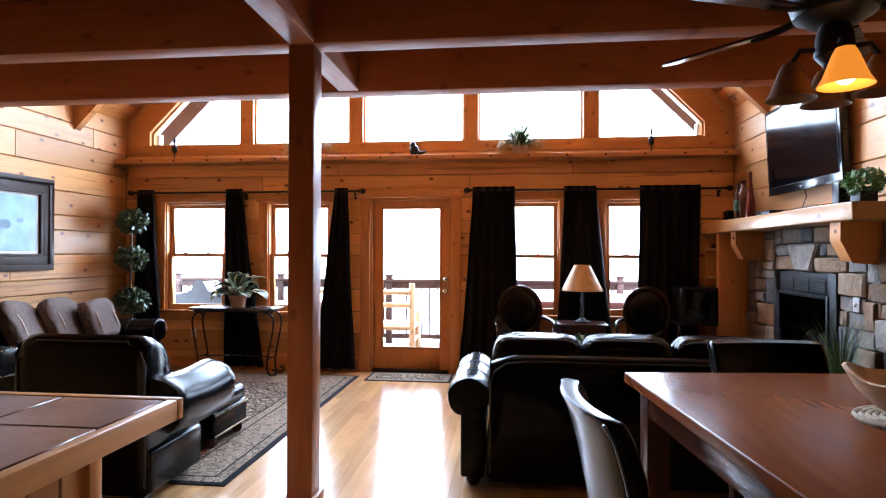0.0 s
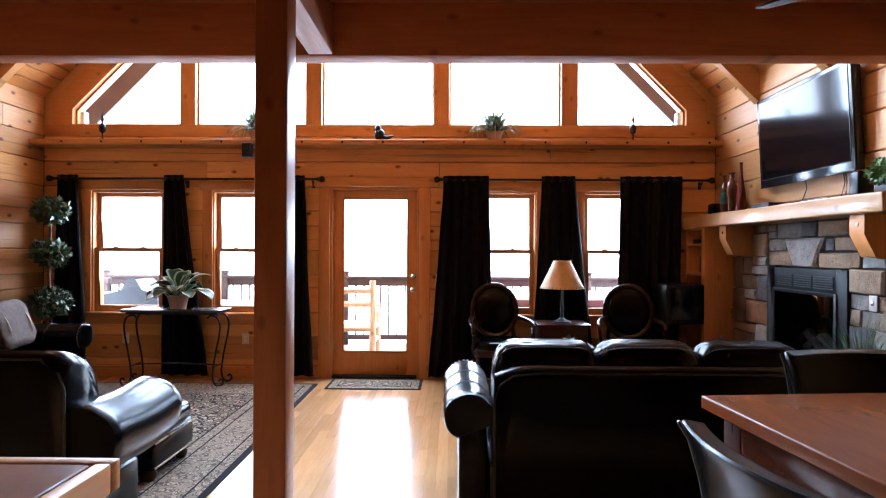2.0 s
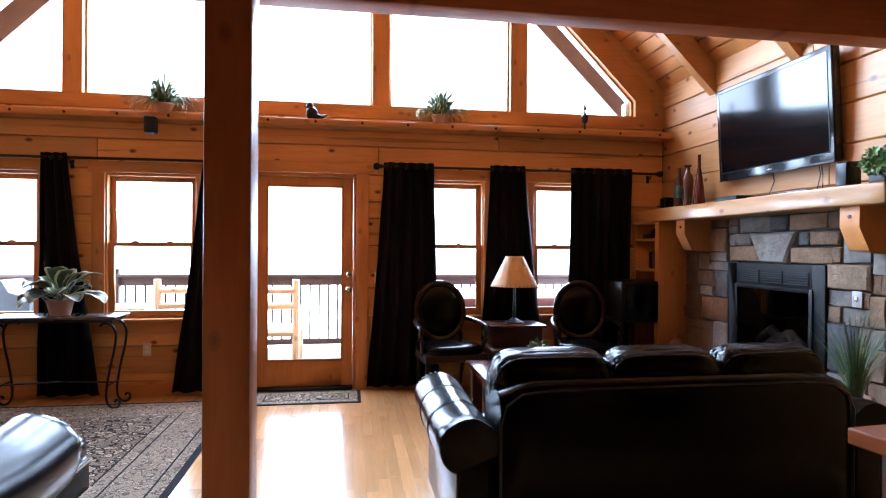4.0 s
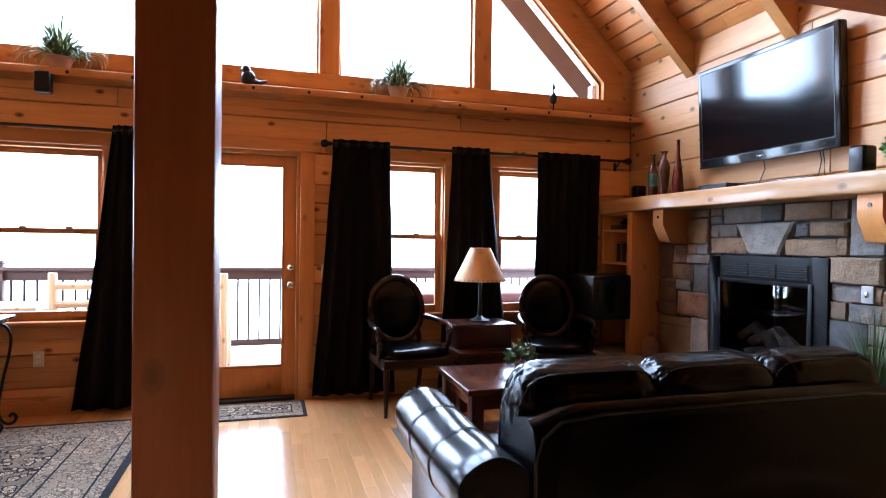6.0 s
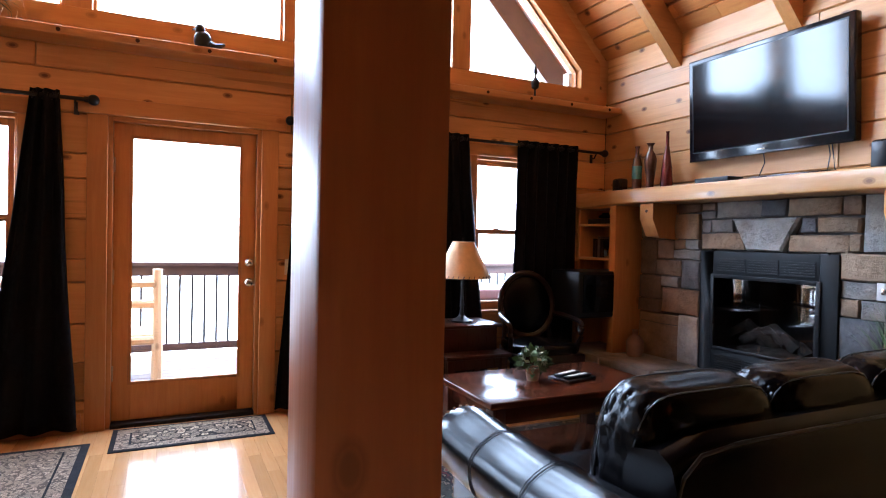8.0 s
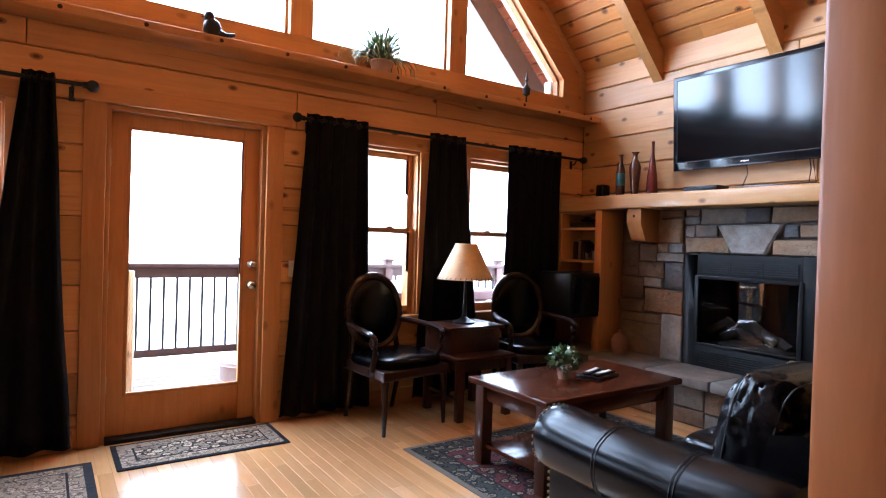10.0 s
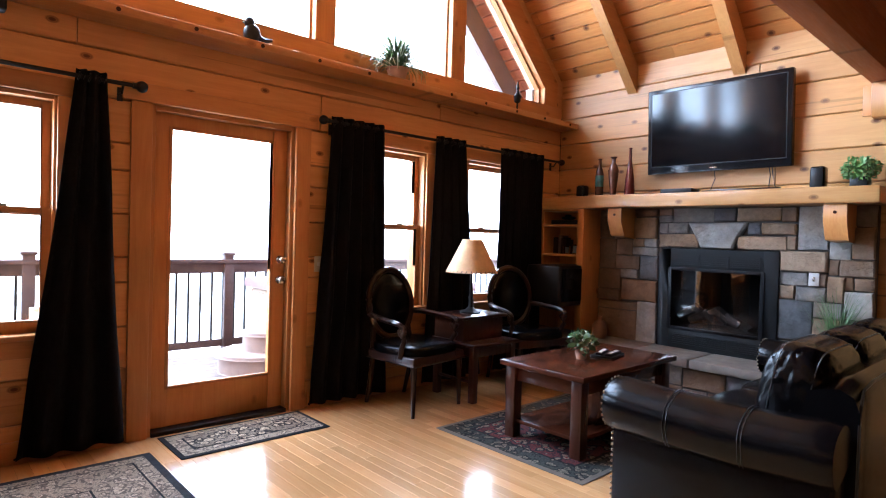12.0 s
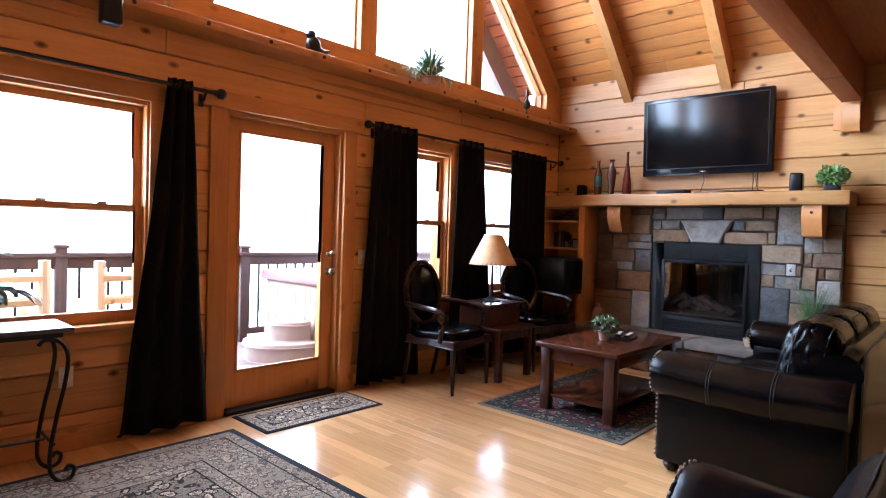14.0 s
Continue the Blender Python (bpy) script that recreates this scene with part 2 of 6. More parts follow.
DRAPE = plain("black_curtain_cloth", (0.0050, 0.0044, 0.0052), 0.8, vary=0.2, bump=0.4, spec=0.08, fine=500)
IRON = plain("black_iron", (0.012, 0.011, 0.011), 0.45, 0.4)
BLACK = plain("black_plastic", (0.006, 0.006, 0.007), 0.35, bump=0, spec=0.25)
GLOSS = plain("glossy_black_plastic", (0.006, 0.006, 0.007), 0.14, vary=0.05, bump=0, spec=0.3)
SCREEN = plain("black_screen", (0.002, 0.002, 0.0025), 0.11, vary=0.02, bump=0, spec=0.32)
METAL = plain("brushed_nickel", (0.62, 0.58, 0.52), 0.25, 1.0, bump=0.02)
BRASS = plain("antique_brass_nail", (0.45, 0.36, 0.25), 0.3, 1.0, bump=0)
WHITE = plain("white_plastic", (0.72, 0.70, 0.66), 0.4, bump=0)
PLATE = plain("grey_painted_plate", (0.42, 0.41, 0.39), 0.5, bump=0)
ALMOND = plain("almond_plastic", (0.62, 0.54, 0.42), 0.4, bump=0)
FIREBLACK = plain("black_painted_steel", (0.009, 0.010, 0.011), 0.42, 0.0, bump=0.05, spec=0.22)
CHAR = plain("sooty_firebrick", (0.022, 0.02, 0.018), 0.9, vary=0.4, scale=14)
LOGCHAR = plain("charred_ceramic_log", (0.06, 0.043, 0.032), 0.9, vary=0.6, scale=22, bump=0.5, fine=60)
STONES = {
    "tan": stone_mat("tan_field_stone", (0.29, 0.215, 0.145)), "brown": stone_mat("brown_field_stone", (0.20, 0.14, 0.095)),
    "rust": stone_mat("rust_field_stone", (0.235, 0.14, 0.08)), "grey": stone_mat("grey_field_stone", (0.235, 0.23, 0.22)),
    "slate": stone_mat("slate_field_stone", (0.12, 0.125, 0.135)), "umber": stone_mat("umber_field_stone", (0.115, 0.08, 0.058)),
    "pale": stone_mat("pale_field_stone", (0.32, 0.325, 0.32)),
}
SLAB = plain("grey_brown_hearth_stone", (0.16, 0.135, 0.11), 0.8, vary=0.3, scale=6, bump=0.7, fine=26)
MORTAR = plain("dark_mortar", (0.075, 0.066, 0.058), 0.95, vary=0.3, bump=0.5, fine=60)
RUG = rug_mat("persian_wool_field", (0.020, 0.016, 0.014), (0.47, 0.37, 0.26), (0.25, 0.175, 0.12), 17.0, (0.21, 0.165, 0.12))
RUG_B = rug_mat("persian_wool_border", (0.10, 0.08, 0.062), (0.42, 0.335, 0.24), (0.25, 0.195, 0.14), 22.0, (0.29, 0.23, 0.165))
RUG_R = rug_mat("dark_red_wool", (0.018, 0.018, 0.024), (0.22, 0.18, 0.13), (0.20, 0.03, 0.03), 16.0, (0.12, 0.03, 0.03))
RUG_K = rug_mat("dark_wool_border", (0.014, 0.016, 0.018), (0.19, 0.165, 0.125), (0.06, 0.06, 0.05), 20.0, (0.045, 0.05, 0.045))
BINDING = plain("dark_rug_binding", (0.016, 0.016, 0.018), 0.95, bump=0.4, spec=0.08, fine=300)
TAUPE = plain("taupe_rug_binding", (0.11, 0.095, 0.075), 0.95, bump=0.4, fine=300)
PARCH = plain("parchment_shade", (0.62, 0.40, 0.20), 0.7, vary=0.15, scale=12)
AMBER = glow_mat("lit_amber_glass", (1.0, 0.30, 0.02), 0.07)
AMBER_OFF = plain("amber_glass_shade", (0.24, 0.13, 0.07), 0.35, bump=0)
BULB = glow_mat("warm_bulb", (1.0, 0.72, 0.35), 1.2)
TERRA = plain("terracotta", (0.42, 0.23, 0.15), 0.8)
CLAY = plain("dull_brown_clay", (0.20, 0.105, 0.07), 0.8)
TILE = plain("brown_ceramic_tile", (0.20, 0.085, 0.05), 0.32, vary=0.2, scale=5, bump=0.0, tint=0.15, spec=0.25)
GROUT = plain("dark_grout", (0.05, 0.04, 0.035), 0.9)
LEAF = plain("green_leaf", (0.065, 0.12, 0.035), 0.45, vary=0.4, scale=20)
LEAF_D = plain("dark_green_leaf", (0.035, 0.07, 0.028), 0.45, vary=0.4, scale=20)
LEAF_W = plain("cream_leaf_margin", (0.52, 0.55, 0.40), 0.5)
SPIDER = plain("pale_spider_leaf", (0.11, 0.17, 0.06), 0.5, vary=0.35, scale=30)
VINYL = plain("white_vinyl_frame", (0.80, 0.81, 0.82), 0.4, bump=0)
LEAF_Y = plain("bright_green_leaf", (0.11, 0.22, 0.05), 0.5, vary=0.35, scale=30)
GRASSY = plain("grass_blade_green", (0.09, 0.16, 0.05), 0.5, vary=0.4, scale=30)
BARK = plain("brown_bark", (0.11, 0.07, 0.045), 0.9, vary=0.3, scale=40, bump=0.6, fine=60)
SOIL = plain("potting_soil", (0.03, 0.022, 0.016), 0.95, bump=0.6)
RED_GL = plain("oxblood_glazed_vase", (0.09, 0.014, 0.012), 0.08, vary=0.5, scale=7, bump=0)
BRN_GL = plain("brown_glazed_vase", (0.07, 0.028, 0.018), 0.1, vary=0.5, scale=9, bump=0)
TEAL_GL = plain("teal_glazed_band", (0.05, 0.16, 0.16), 0.15, vary=0.4, bump=0)
CHENILLE = plain("taupe_chenille", (0.085, 0.062, 0.052), 0.95, vary=0.25, scale=30, bump=0.6, fine=240)
BRAID = plain("striped_braid", (0.34, 0.27, 0.2), 0.9, vary=0.6, scale=60)
PAPER = plain("printed_blue_print", (0.22, 0.36, 0.47), 0.5, vary=0.25, scale=6, bump=0)
INK = plain("blue_grey_ink", (0.13, 0.20, 0.25), 0.6, vary=0.3, scale=14, bump=0)
MAT_BOARD = plain("cream_mat_board", (0.66, 0.64, 0.60), 0.8, bump=0)
FRAME_D = plain("dark_bronze_frame", (0.03, 0.018, 0.014), 0.4, bump=0.05, spec=0.15)
HIDE = plain("carved_pale_wood_bowl", (0.52, 0.36, 0.20), 0.5, vary=0.35, scale=12)
RATTAN = plain("woven_grass_mat", (0.36, 0.27, 0.18), 0.9, vary=0.4, scale=60, bump=0.8, fine=160)
GLASS = glass_mat("window_glass")
FIRE_GLASS = glass_mat("fireplace_glass", (0.75, 0.75, 0.75), 0.06, 0.07)
# pale base puts the overexposed white of the ground into its colour
GROUND = plain("blown_out_pale_ground", (0.55, 0.57, 0.54), 1.0, vary=0.2, scale=0.02, bump=0)
TUB = wood("hot_tub_cladding", (0.48, 0.36, 0.26), (0.37, 0.26, 0.18), "z", 0.6, 0.0)
COVER = plain("maroon_vinyl_cover", (0.20, 0.085, 0.085), 0.5)
STEPS = plain("brown_plastic_step", (0.28, 0.20, 0.165), 0.55)
BAGCLOTH = plain("black_grill_cover", (0.025, 0.027, 0.032), 0.6, vary=0.3, bump=0.3, fine=40)

# ---- mesh helpers ----


def box(bm, x0, x1, y0, y1, z0, z1):
    v = [bm.verts.new((x, y, z)) for x in (x0, x1) for y in (y0, y1) for z in (z0, z1)]
    for f in ((0, 1, 3, 2), (4, 6, 7, 5), (0, 4, 5, 1), (2, 3, 7, 6), (0, 2, 6, 4), (1, 5, 7, 3)):
        bm.faces.new([v[i] for i in f])
    return bm


def prism(bm, poly, axis, a, b):
    """A polygon of (u, v) drawn along an axis: x (u=y, v=z), y (u=x, v=z) or z (u=x, v=y)."""
    def at(u, v, w):
        return {"x": (w, u, v), "y": (u, w, v), "z": (u, v, w)}[axis]
    lo = [bm.verts.new(at(u, v, a)) for u, v in poly]
    hi = [bm.verts.new(at(u, v, b)) for u, v in poly]
    n = len(poly)
    bm.faces.new(lo)
    bm.faces.new(hi)
    for i in range(n):
        bm.faces.new((lo[i], lo[(i + 1) % n], hi[(i + 1) % n], hi[i]))
    return bm


def tube(bm, pts, r, seg=8, r2=None):
    pts = [Vector(p) for p in pts]
    rings, n = [], len(pts)
    up = Vector((0.13, 0.31, 0.94))
    for i, p in enumerate(pts):
        d = (pts[min(i + 1, n - 1)] - pts[max(i - 1, 0)]).normalized()
        a = d.cross(up)
        if a.length < 0.05:
            a = d.cross(Vector((1, 0, 0)))
        a.normalize()
        b = d.cross(a)
        k = r if r2 is None else r + (r2 - r) * i / max(1, n - 1)
        rings.append([bm.verts.new(p + (a * math.cos(q) + b * math.sin(q)) * k) for q in (2 * math.pi * j / seg for j in range(seg))])
    for q, s in zip(rings, rings[1:]):
        for j in range(seg):
            bm.faces.new((q[j], q[(j + 1) % seg], s[(j + 1) % seg], s[j]))
    bm.faces.new(rings[0][::-1])
    bm.faces.new(rings[-1])
    return bm


def flowing(pts, n=4):
    """The points of a smooth curve through pts."""
    p = [Vector(q) for q in pts]
    p = [p[0] * 2 - p[1]] + p + [p[-1] * 2 - p[-2]]
    out = []
    for a, b, c, d in zip(p, p[1:], p[2:], p[3:]):
        for k in range(n):
            t = k / n
            out.append(0.5 * (2 * b + (c - a) * t + (2 * a - 5 * b + 4 * c - d) * t * t + (3 * b - a - 3 * c + d) * t ** 3))
    return out + [p[-2]]


def lathe(bm, prof, c, seg=20):
    """Turns a profile of (radius, height) about the upright through c."""
    rings = []
    for r, z in prof:
        if r < 1e-4:
            rings.append([bm.verts.new((c[0], c[1], c[2] + z))])
        else:
            rings.append([bm.verts.new((c[0] + r * math.cos(a), c[1] + r * math.sin(a), c[2] + z)) for a in (2 * math.pi * j / seg for j in range(seg))])
    for q, s in zip(rings, rings[1:]):
        for j in range(seg):
            k = (j + 1) % seg
            loop = [q[0]] if len(q) == 1 else [q[j], q[k]]
            loop += [s[0]] if len(s) == 1 else [s[k], s[j]]
            if len(loop) > 2:
                bm.faces.new(loop)
    return bm


def puff(bm, cx, cy, cz, sx, sy, sz, n=3.2, res=14, wrinkle=0.012, seed=0.0, m=None, crease=0.0, square=1.0):
    """A stuffed block: a superellipsoid with soft creases."""
    start = len(bm.verts)
    bmesh.ops.create_cube(bm, size=2)
    bm.verts.ensure_lookup_table()
    new_v = bm.verts[start:]
    edges = list({e for v in new_v for e in v.link_edges})
    bmesh.ops.subdivide_edges(bm, edges=edges, cuts=res, use_grid_fill=True)
    bm.verts.ensure_lookup_table()
    for v in bm.verts[start:]:
        p = v.co
        k = (abs(p.x) ** n + abs(p.y) ** n + abs(p.z) ** n) ** (1 / n)
        q = p / k
        w = noise.noise(Vector((q.x * 3 + seed, q.y * 3, q.z * 5))) * wrinkle + noise.noise(Vector((q.x * 9, q.y * 9 + seed, q.z * 9))) * wrinkle * 0.35
        if crease:
            g = abs(noise.noise(Vector((q.x * 4.5 + seed, q.y * 2.5, q.z * 4.5 + 3))))
            w -= crease * max(0.0, 1 - g * 7) ** 2
        o = Vector((math.copysign(abs(q.x) ** square, q.x) * sx, q.y * sy, q.z * sz)) * (1 + w)
        if m:
            o = m @ o
        v.co = o + Vector((cx, cy, cz))
    return bm


def soft(bm, w=0.006, seg=2, limit=30):
    bmesh.ops.remove_doubles(bm, verts=bm.verts, dist=1e-5)
    edges = [e for e in bm.edges if len(e.link_faces) == 2 and e.calc_face_angle(0) > radians(limit)]
    bmesh.ops.bevel(bm, geom=edges, offset=w, segments=seg, affect="EDGES", profile=0.5, clamp_overlap=True)
    return bm


def mesh_of(name, bm, mats, crisp=38):
    bmesh.ops.recalc_face_normals(bm, faces=bm.faces)
    me = bpy.data.meshes.new(name)
    bm.to_mesh(me)
    bm.free()
    for m in mats if isinstance(mats, (list, tuple)) else (mats,):
        me.materials.append(m)
    me.shade_smooth()
    me.set_sharp_from_angle(angle=radians(crisp))
    return me


def part(name, bm, material, parent=None, label=""):
    ob = new(name, mesh_of(name, bm, material))
    ob.parent = parent
    return tagged(ob, label)


def thing(name, label, category, group="", at=(0, 0, 0), turn=0):
    """An Empty at a thing's base; its parts are built round the origin and move with it."""
    ob = new(name)
    ob.empty_display_size = 0.1
    ob.matrix_world = pose(*at, 0, 0, turn)
    return tagged(ob, label, category, group)


def setting(name, bm, material, label="", category=""):
    return tagged(part(name, bm, material), label, category or name.split("_")[0], kind="structure")


def B():
    return bmesh.new()


# ---- the plan, in metres ----
XC = -0.56                      # ridge line
XL, XR = -4.18, 3.06            # side walls
YG, YB = 6.86, -4.0             # gable wall face, back wall
RIDGE = 6.64                    # |x - XC| + z on the ceiling
GLASS_Y = 6.94
LOFT_Y, LOFT_Z = 4.07, 2.80

# ---- floor, walls, ceilings ----
setting("floor", box(B(), XL - 0.3, XR + 0.3, YB - 0.2, YG + 0.2, -0.2, -0.012), OAK_REST, "honey oak strip floor with a glossy finish", "floor")

OPENINGS = [(-3.66, -2.86, 0.70, 2.02), (-2.34, -1.54, 0.70, 2.02), (-1.07, -0.09, 0.0, 2.06), (0.36, 1.16, 0.70, 2.02), (1.65, 2.45, 0.70, 2.02)]
SILL_Z = 2.60
bm = B()
edges = sorted({XL - 0.2, XR + 0.2, *(o[0] for o in OPENINGS), *(o[1] for o in OPENINGS)})
for a, b in zip(edges, edges[1:]):
    hit = [o for o in OPENINGS if o[0] <= a and b <= o[1]]
    if not hit:
        box(bm, a, b, YG + 0.045, YG + 0.2, -0.2, SILL_Z)
    else:
        if hit[0][2] > 0:
            box(bm, a, b, YG + 0.045, YG + 0.2, -0.2, hit[0][2])
        box(bm, a, b, YG + 0.045, YG + 0.2, hit[0][3], SILL_Z)
wall_north = setting("wall_north", bm, plain("dark_log_chink", (0.07, 0.035, 0.016), 0.9), "gable wall of square pine logs with grooved joints", "wall")
bm = B()
FIRE_Y0, FIRE_Y1, FIRE_Z0, FIRE_Z1 = 4.59, 5.66, 0.30, 1.32
box(bm, XR + 0.045, XR + 0.25, YB, FIRE_Y0, -0.2, 4.2)
box(bm, XR + 0.045, XR + 0.25, FIRE_Y1, YG + 0.2, -0.2, 4.2)
box(bm, XR + 0.045, XR + 0.25, FIRE_Y0, FIRE_Y1, -0.2, FIRE_Z0)
box(bm, XR + 0.045, XR + 0.25, FIRE_Y0, FIRE_Y1, FIRE_Z1, 4.2)
wall_east = setting("wall_east", bm, bpy.data.materials["dark_log_chink"], "side wall of square pine logs behind the fireplace", "wall")
bm = B()
box(bm, XL - 0.25, XL - 0.045, YB, YG + 0.2, -0.2, 4.2)
wall_west = setting("wall_west", bm, bpy.data.materials["dark_log_chink"], "side wall of square pine logs with knots", "wall")
# unseen closing wall, darkened so the leather backs reflect little
setting("wall_south", box(B(), XL - 0.25, XR + 0.25, YB - 0.2, YB, -0.2, 7.0), wood("dark_unseen_pine", (0.17, 0.085, 0.035), (0.11, 0.05, 0.02), "x", 0.5, 0.5), "unseen pine wall closing the room, darkened to dim reflections", "wall")

# gable above the shelf: mullions, slanted trim, header and the boarded peak
PANE_Z, RAKE = 2.73, 6.21       # |x - XC| + z along the top of the glass
MULLIONS = [(-2.70, -2.53), (-1.33, -1.16), (0.046, 0.217), (1.417, 1.59)]
bm = B()
box(bm, XL, XR, YG + 0.0, YG + 0.2, SILL_Z, PANE_Z)
setting("trim_gable_sill", soft(bm, 0.006), TRIM_X, "pine sill beam under the gable windows", "trim")
for a, b in MULLIONS:
    top = RAKE + 0.02 - max(abs(a - XC), abs(b - XC))
    setting("trim_mullion", soft(box(B(), a, b, YG + 0.0, YG + 0.19, PANE_Z, top), 0.006), TRIM_Z, "upright pine mullion between gable windows", "trim")
for s in (-1, 1):
    e0 = 3.313
    poly = [(XC + s * e0, PANE_Z), (XC + s * e0, RAKE - e0), (XC, RAKE), (XC, RAKE + 0.29), (XC + s * 3.52, RAKE + 0.29 - 3.52), (XC + s * 3.52, PANE_Z)]
    setting("trim_gable_rake", soft(prism(B(), poly, "y", YG - 0.008, YG + 0.19), 0.006), TRIM_X, "slanted pine trim along the roof line", "trim")
    poly = [(XC + s * 3.52, PANE_Z - 0.1), (XC + s * 3.52, RAKE + 0.28 - 3.52), (XC, RAKE + 0.28), (XC, RIDGE + 0.02), (XC + s * 3.66, RIDGE + 0.02 - 3.66), (XC + s * 3.66, PANE_Z - 0.1)]
    setting("wall_gable_edge", prism(B(), poly, "y", YG + 0.01, YG + 0.18), LOG_X, "pine boarding between trim and roof", "wall")

# roof: tongue and groove boards on both slopes, with the overhang outside
def slope_boards(bm, s, y0, y1, x_to, lift, width=0.135, thick=0.03):
    d, k = 0.0, 0
    total = (x_to - 0.0) * math.sqrt(2)
    while d < total:
        e = min(d + width, total)
        g = 0.016
        q = []
        for dist, drop in ((d + 0.001, 0.026), (d + g * 0.4, 0.0), (e - g, 0.0), (e - 0.001, 0.026)):
            h = dist / math.sqrt(2)
            q.append((XC + s * (h + drop * 0.5), RIDGE + lift - h + drop * 0.5))
        q += [(q[-1][0], q[-1][1] + thick), (q[0][0], q[0][1] + thick)]
        cuts = [y0] + sorted(y0 + (y1 - y0) * ((k * 0.37 + j * 0.41 + 0.13) % 1.0) for j in range(2)) + [y1]
        for a, b in zip(cuts, cuts[1:]):
            if b - a > 0.05:
                prism(bm, q, "y", a, b - 0.002)
        d += width
        k += 1
    return bm


bm = B()
for s in (-1, 1):
    slope_boards(bm, s, -1.0, YG + 0.18, 3.75, 0.0)
setting("ceiling", bm, PLANKS, "sloping ceiling of knotty pine boards", "ceiling")
bm = B()
for s in (-1, 1):
    slope_boards(bm, s, YG + 0.19, YG + 0.61, 4.4, 0.0)
setting("roof_soffit", bm, SOFFIT, "red-stained boards under the roof overhang", "roof")
for s in (-1, 1):
    poly = [(XC, RIDGE + 0.05), (XC + s * 4.6, RIDGE + 0.05 - 4.6), (XC + s * 4.6, RIDGE + 0.3 - 4.6), (XC, RIDGE + 0.3)]
    setting("roof", prism(B(), poly, "y", YB - 0.2, YG + 0.74), BARGE, "pitched roof over the great room", "roof")
    poly = [(XC, RIDGE - 0.34), (XC + s * 4.4, RIDGE - 0.34 - 4.4), (XC + s * 4.4, RIDGE - 0.004 - 4.4), (XC, RIDGE - 0.004)]
    setting("roof_barge", soft(prism(B(), poly, "y", YG + 0.61, YG + 0.70), 0.006), BARGE, "brown barge rafter under the roof edge", "roof")
    for y in (6.02, 5.02, 4.02):
        poly = [(XC, RIDGE - 0.26), (XC + s * 3.64, RIDGE - 0.26 - 3.64), (XC + s * 3.64, RIDGE - 0.006 - 3.64), (XC, RIDGE - 0.006)]
        setting("ceiling_rafter", soft(prism(B(), poly, "y", y - 0.05, y + 0.05), 0.006), RAFTER, "exposed pine rafter under the sloping ceiling", "rafter")

# loft deck with its beams, and the post
setting("ceiling_loft", box(B(), XL, XR, YB, LOFT_Y - 0.02, LOFT_Z, LOFT_Z + 0.06), BEAM_X, "reddish pine underside of the loft", "ceiling")
setting("beam_edge", soft(box(B(), XL, XR, 3.92, 4.07, 2.50, 2.82), 0.008), BEAM_X, "large pine beam along the loft edge", "beam")
setting("beam_middle", soft(box(B(), XL, XR, 3.00, 3.15, 2.50, 2.796), 0.008), BEAM_X, "pine cross beam over the post", "beam")
setting("beam_long", soft(box(B(), -0.575, -0.435, YB, 3.915, 2.503, 2.79), 0.008), BEAM_Y, "lengthwise pine beam carried by the post", "beam")
bm = soft(box(B(), -0.579, -0.441, 3.012, 3.148, 0.0, 2.50), 0.008)
post = setting("post", bm, POST_W, "square varnished pine post under the beams", "post")
part("plinth", soft(box(B(), -0.599, -0.421, 2.992, 3.168, 0.0, 0.125), 0.006), POST_W, post)
for s, x in ((-1, XL), (1, XR)):
    bm = B()
    a, b = sorted((x, x - s * 0.12))
    prism(bm, [(x, 2.5), (x - s * 0.12, 2.5), (x - s * 0.12, 2.33), (x - s * 0.09, 2.25), (x, 2.25)], "y", 3.93, 4.06)
    setting("beam_corbel", soft(bm, 0.008), TRIM_Z, "pine corbel block under the beam end", "corbel")
    box_bm = soft(box(B(), *sorted((x, x - s * 0.02)), 3.87, 4.13, 2.28, 2.5), 0.003)
    setting("beam_corbel_back", box_bm, TRIM_Z, "pine backing board of the beam corbel", "corbel")

# shelf under the gable windows
bm = soft(box(B(), XL, XR - 0.02, 6.62, YG + 0.01, 2.475, 2.53), 0.008)
setting("shelf_gable", bm, TRIM_X, "long pine ledge under the gable windows", "shelf")
for k in range(17):
    x = XL + 0.35 + k * 0.42
    lathe_bm = B()
    tube(lathe_bm, [(x, 6.616, 2.502), (x, 6.63, 2.502)], 0.013, 8)
    setting("trim_plug", lathe_bm, CHERRY_D, "dark wooden plug in the ledge", "plug")
setting("baseboard", soft(box(B(), XL, -1.20, YG - 0.022, YG, 0.0, 0.12), 0.004), TRIM_X, "pine baseboard", "baseboard")
setting("baseboard", soft(box(B(), 0.05, XR, YG - 0.022, YG, 0.0, 0.12), 0.004), TRIM_X, "pine baseboard", "baseboard")

# ---- windows and door ----


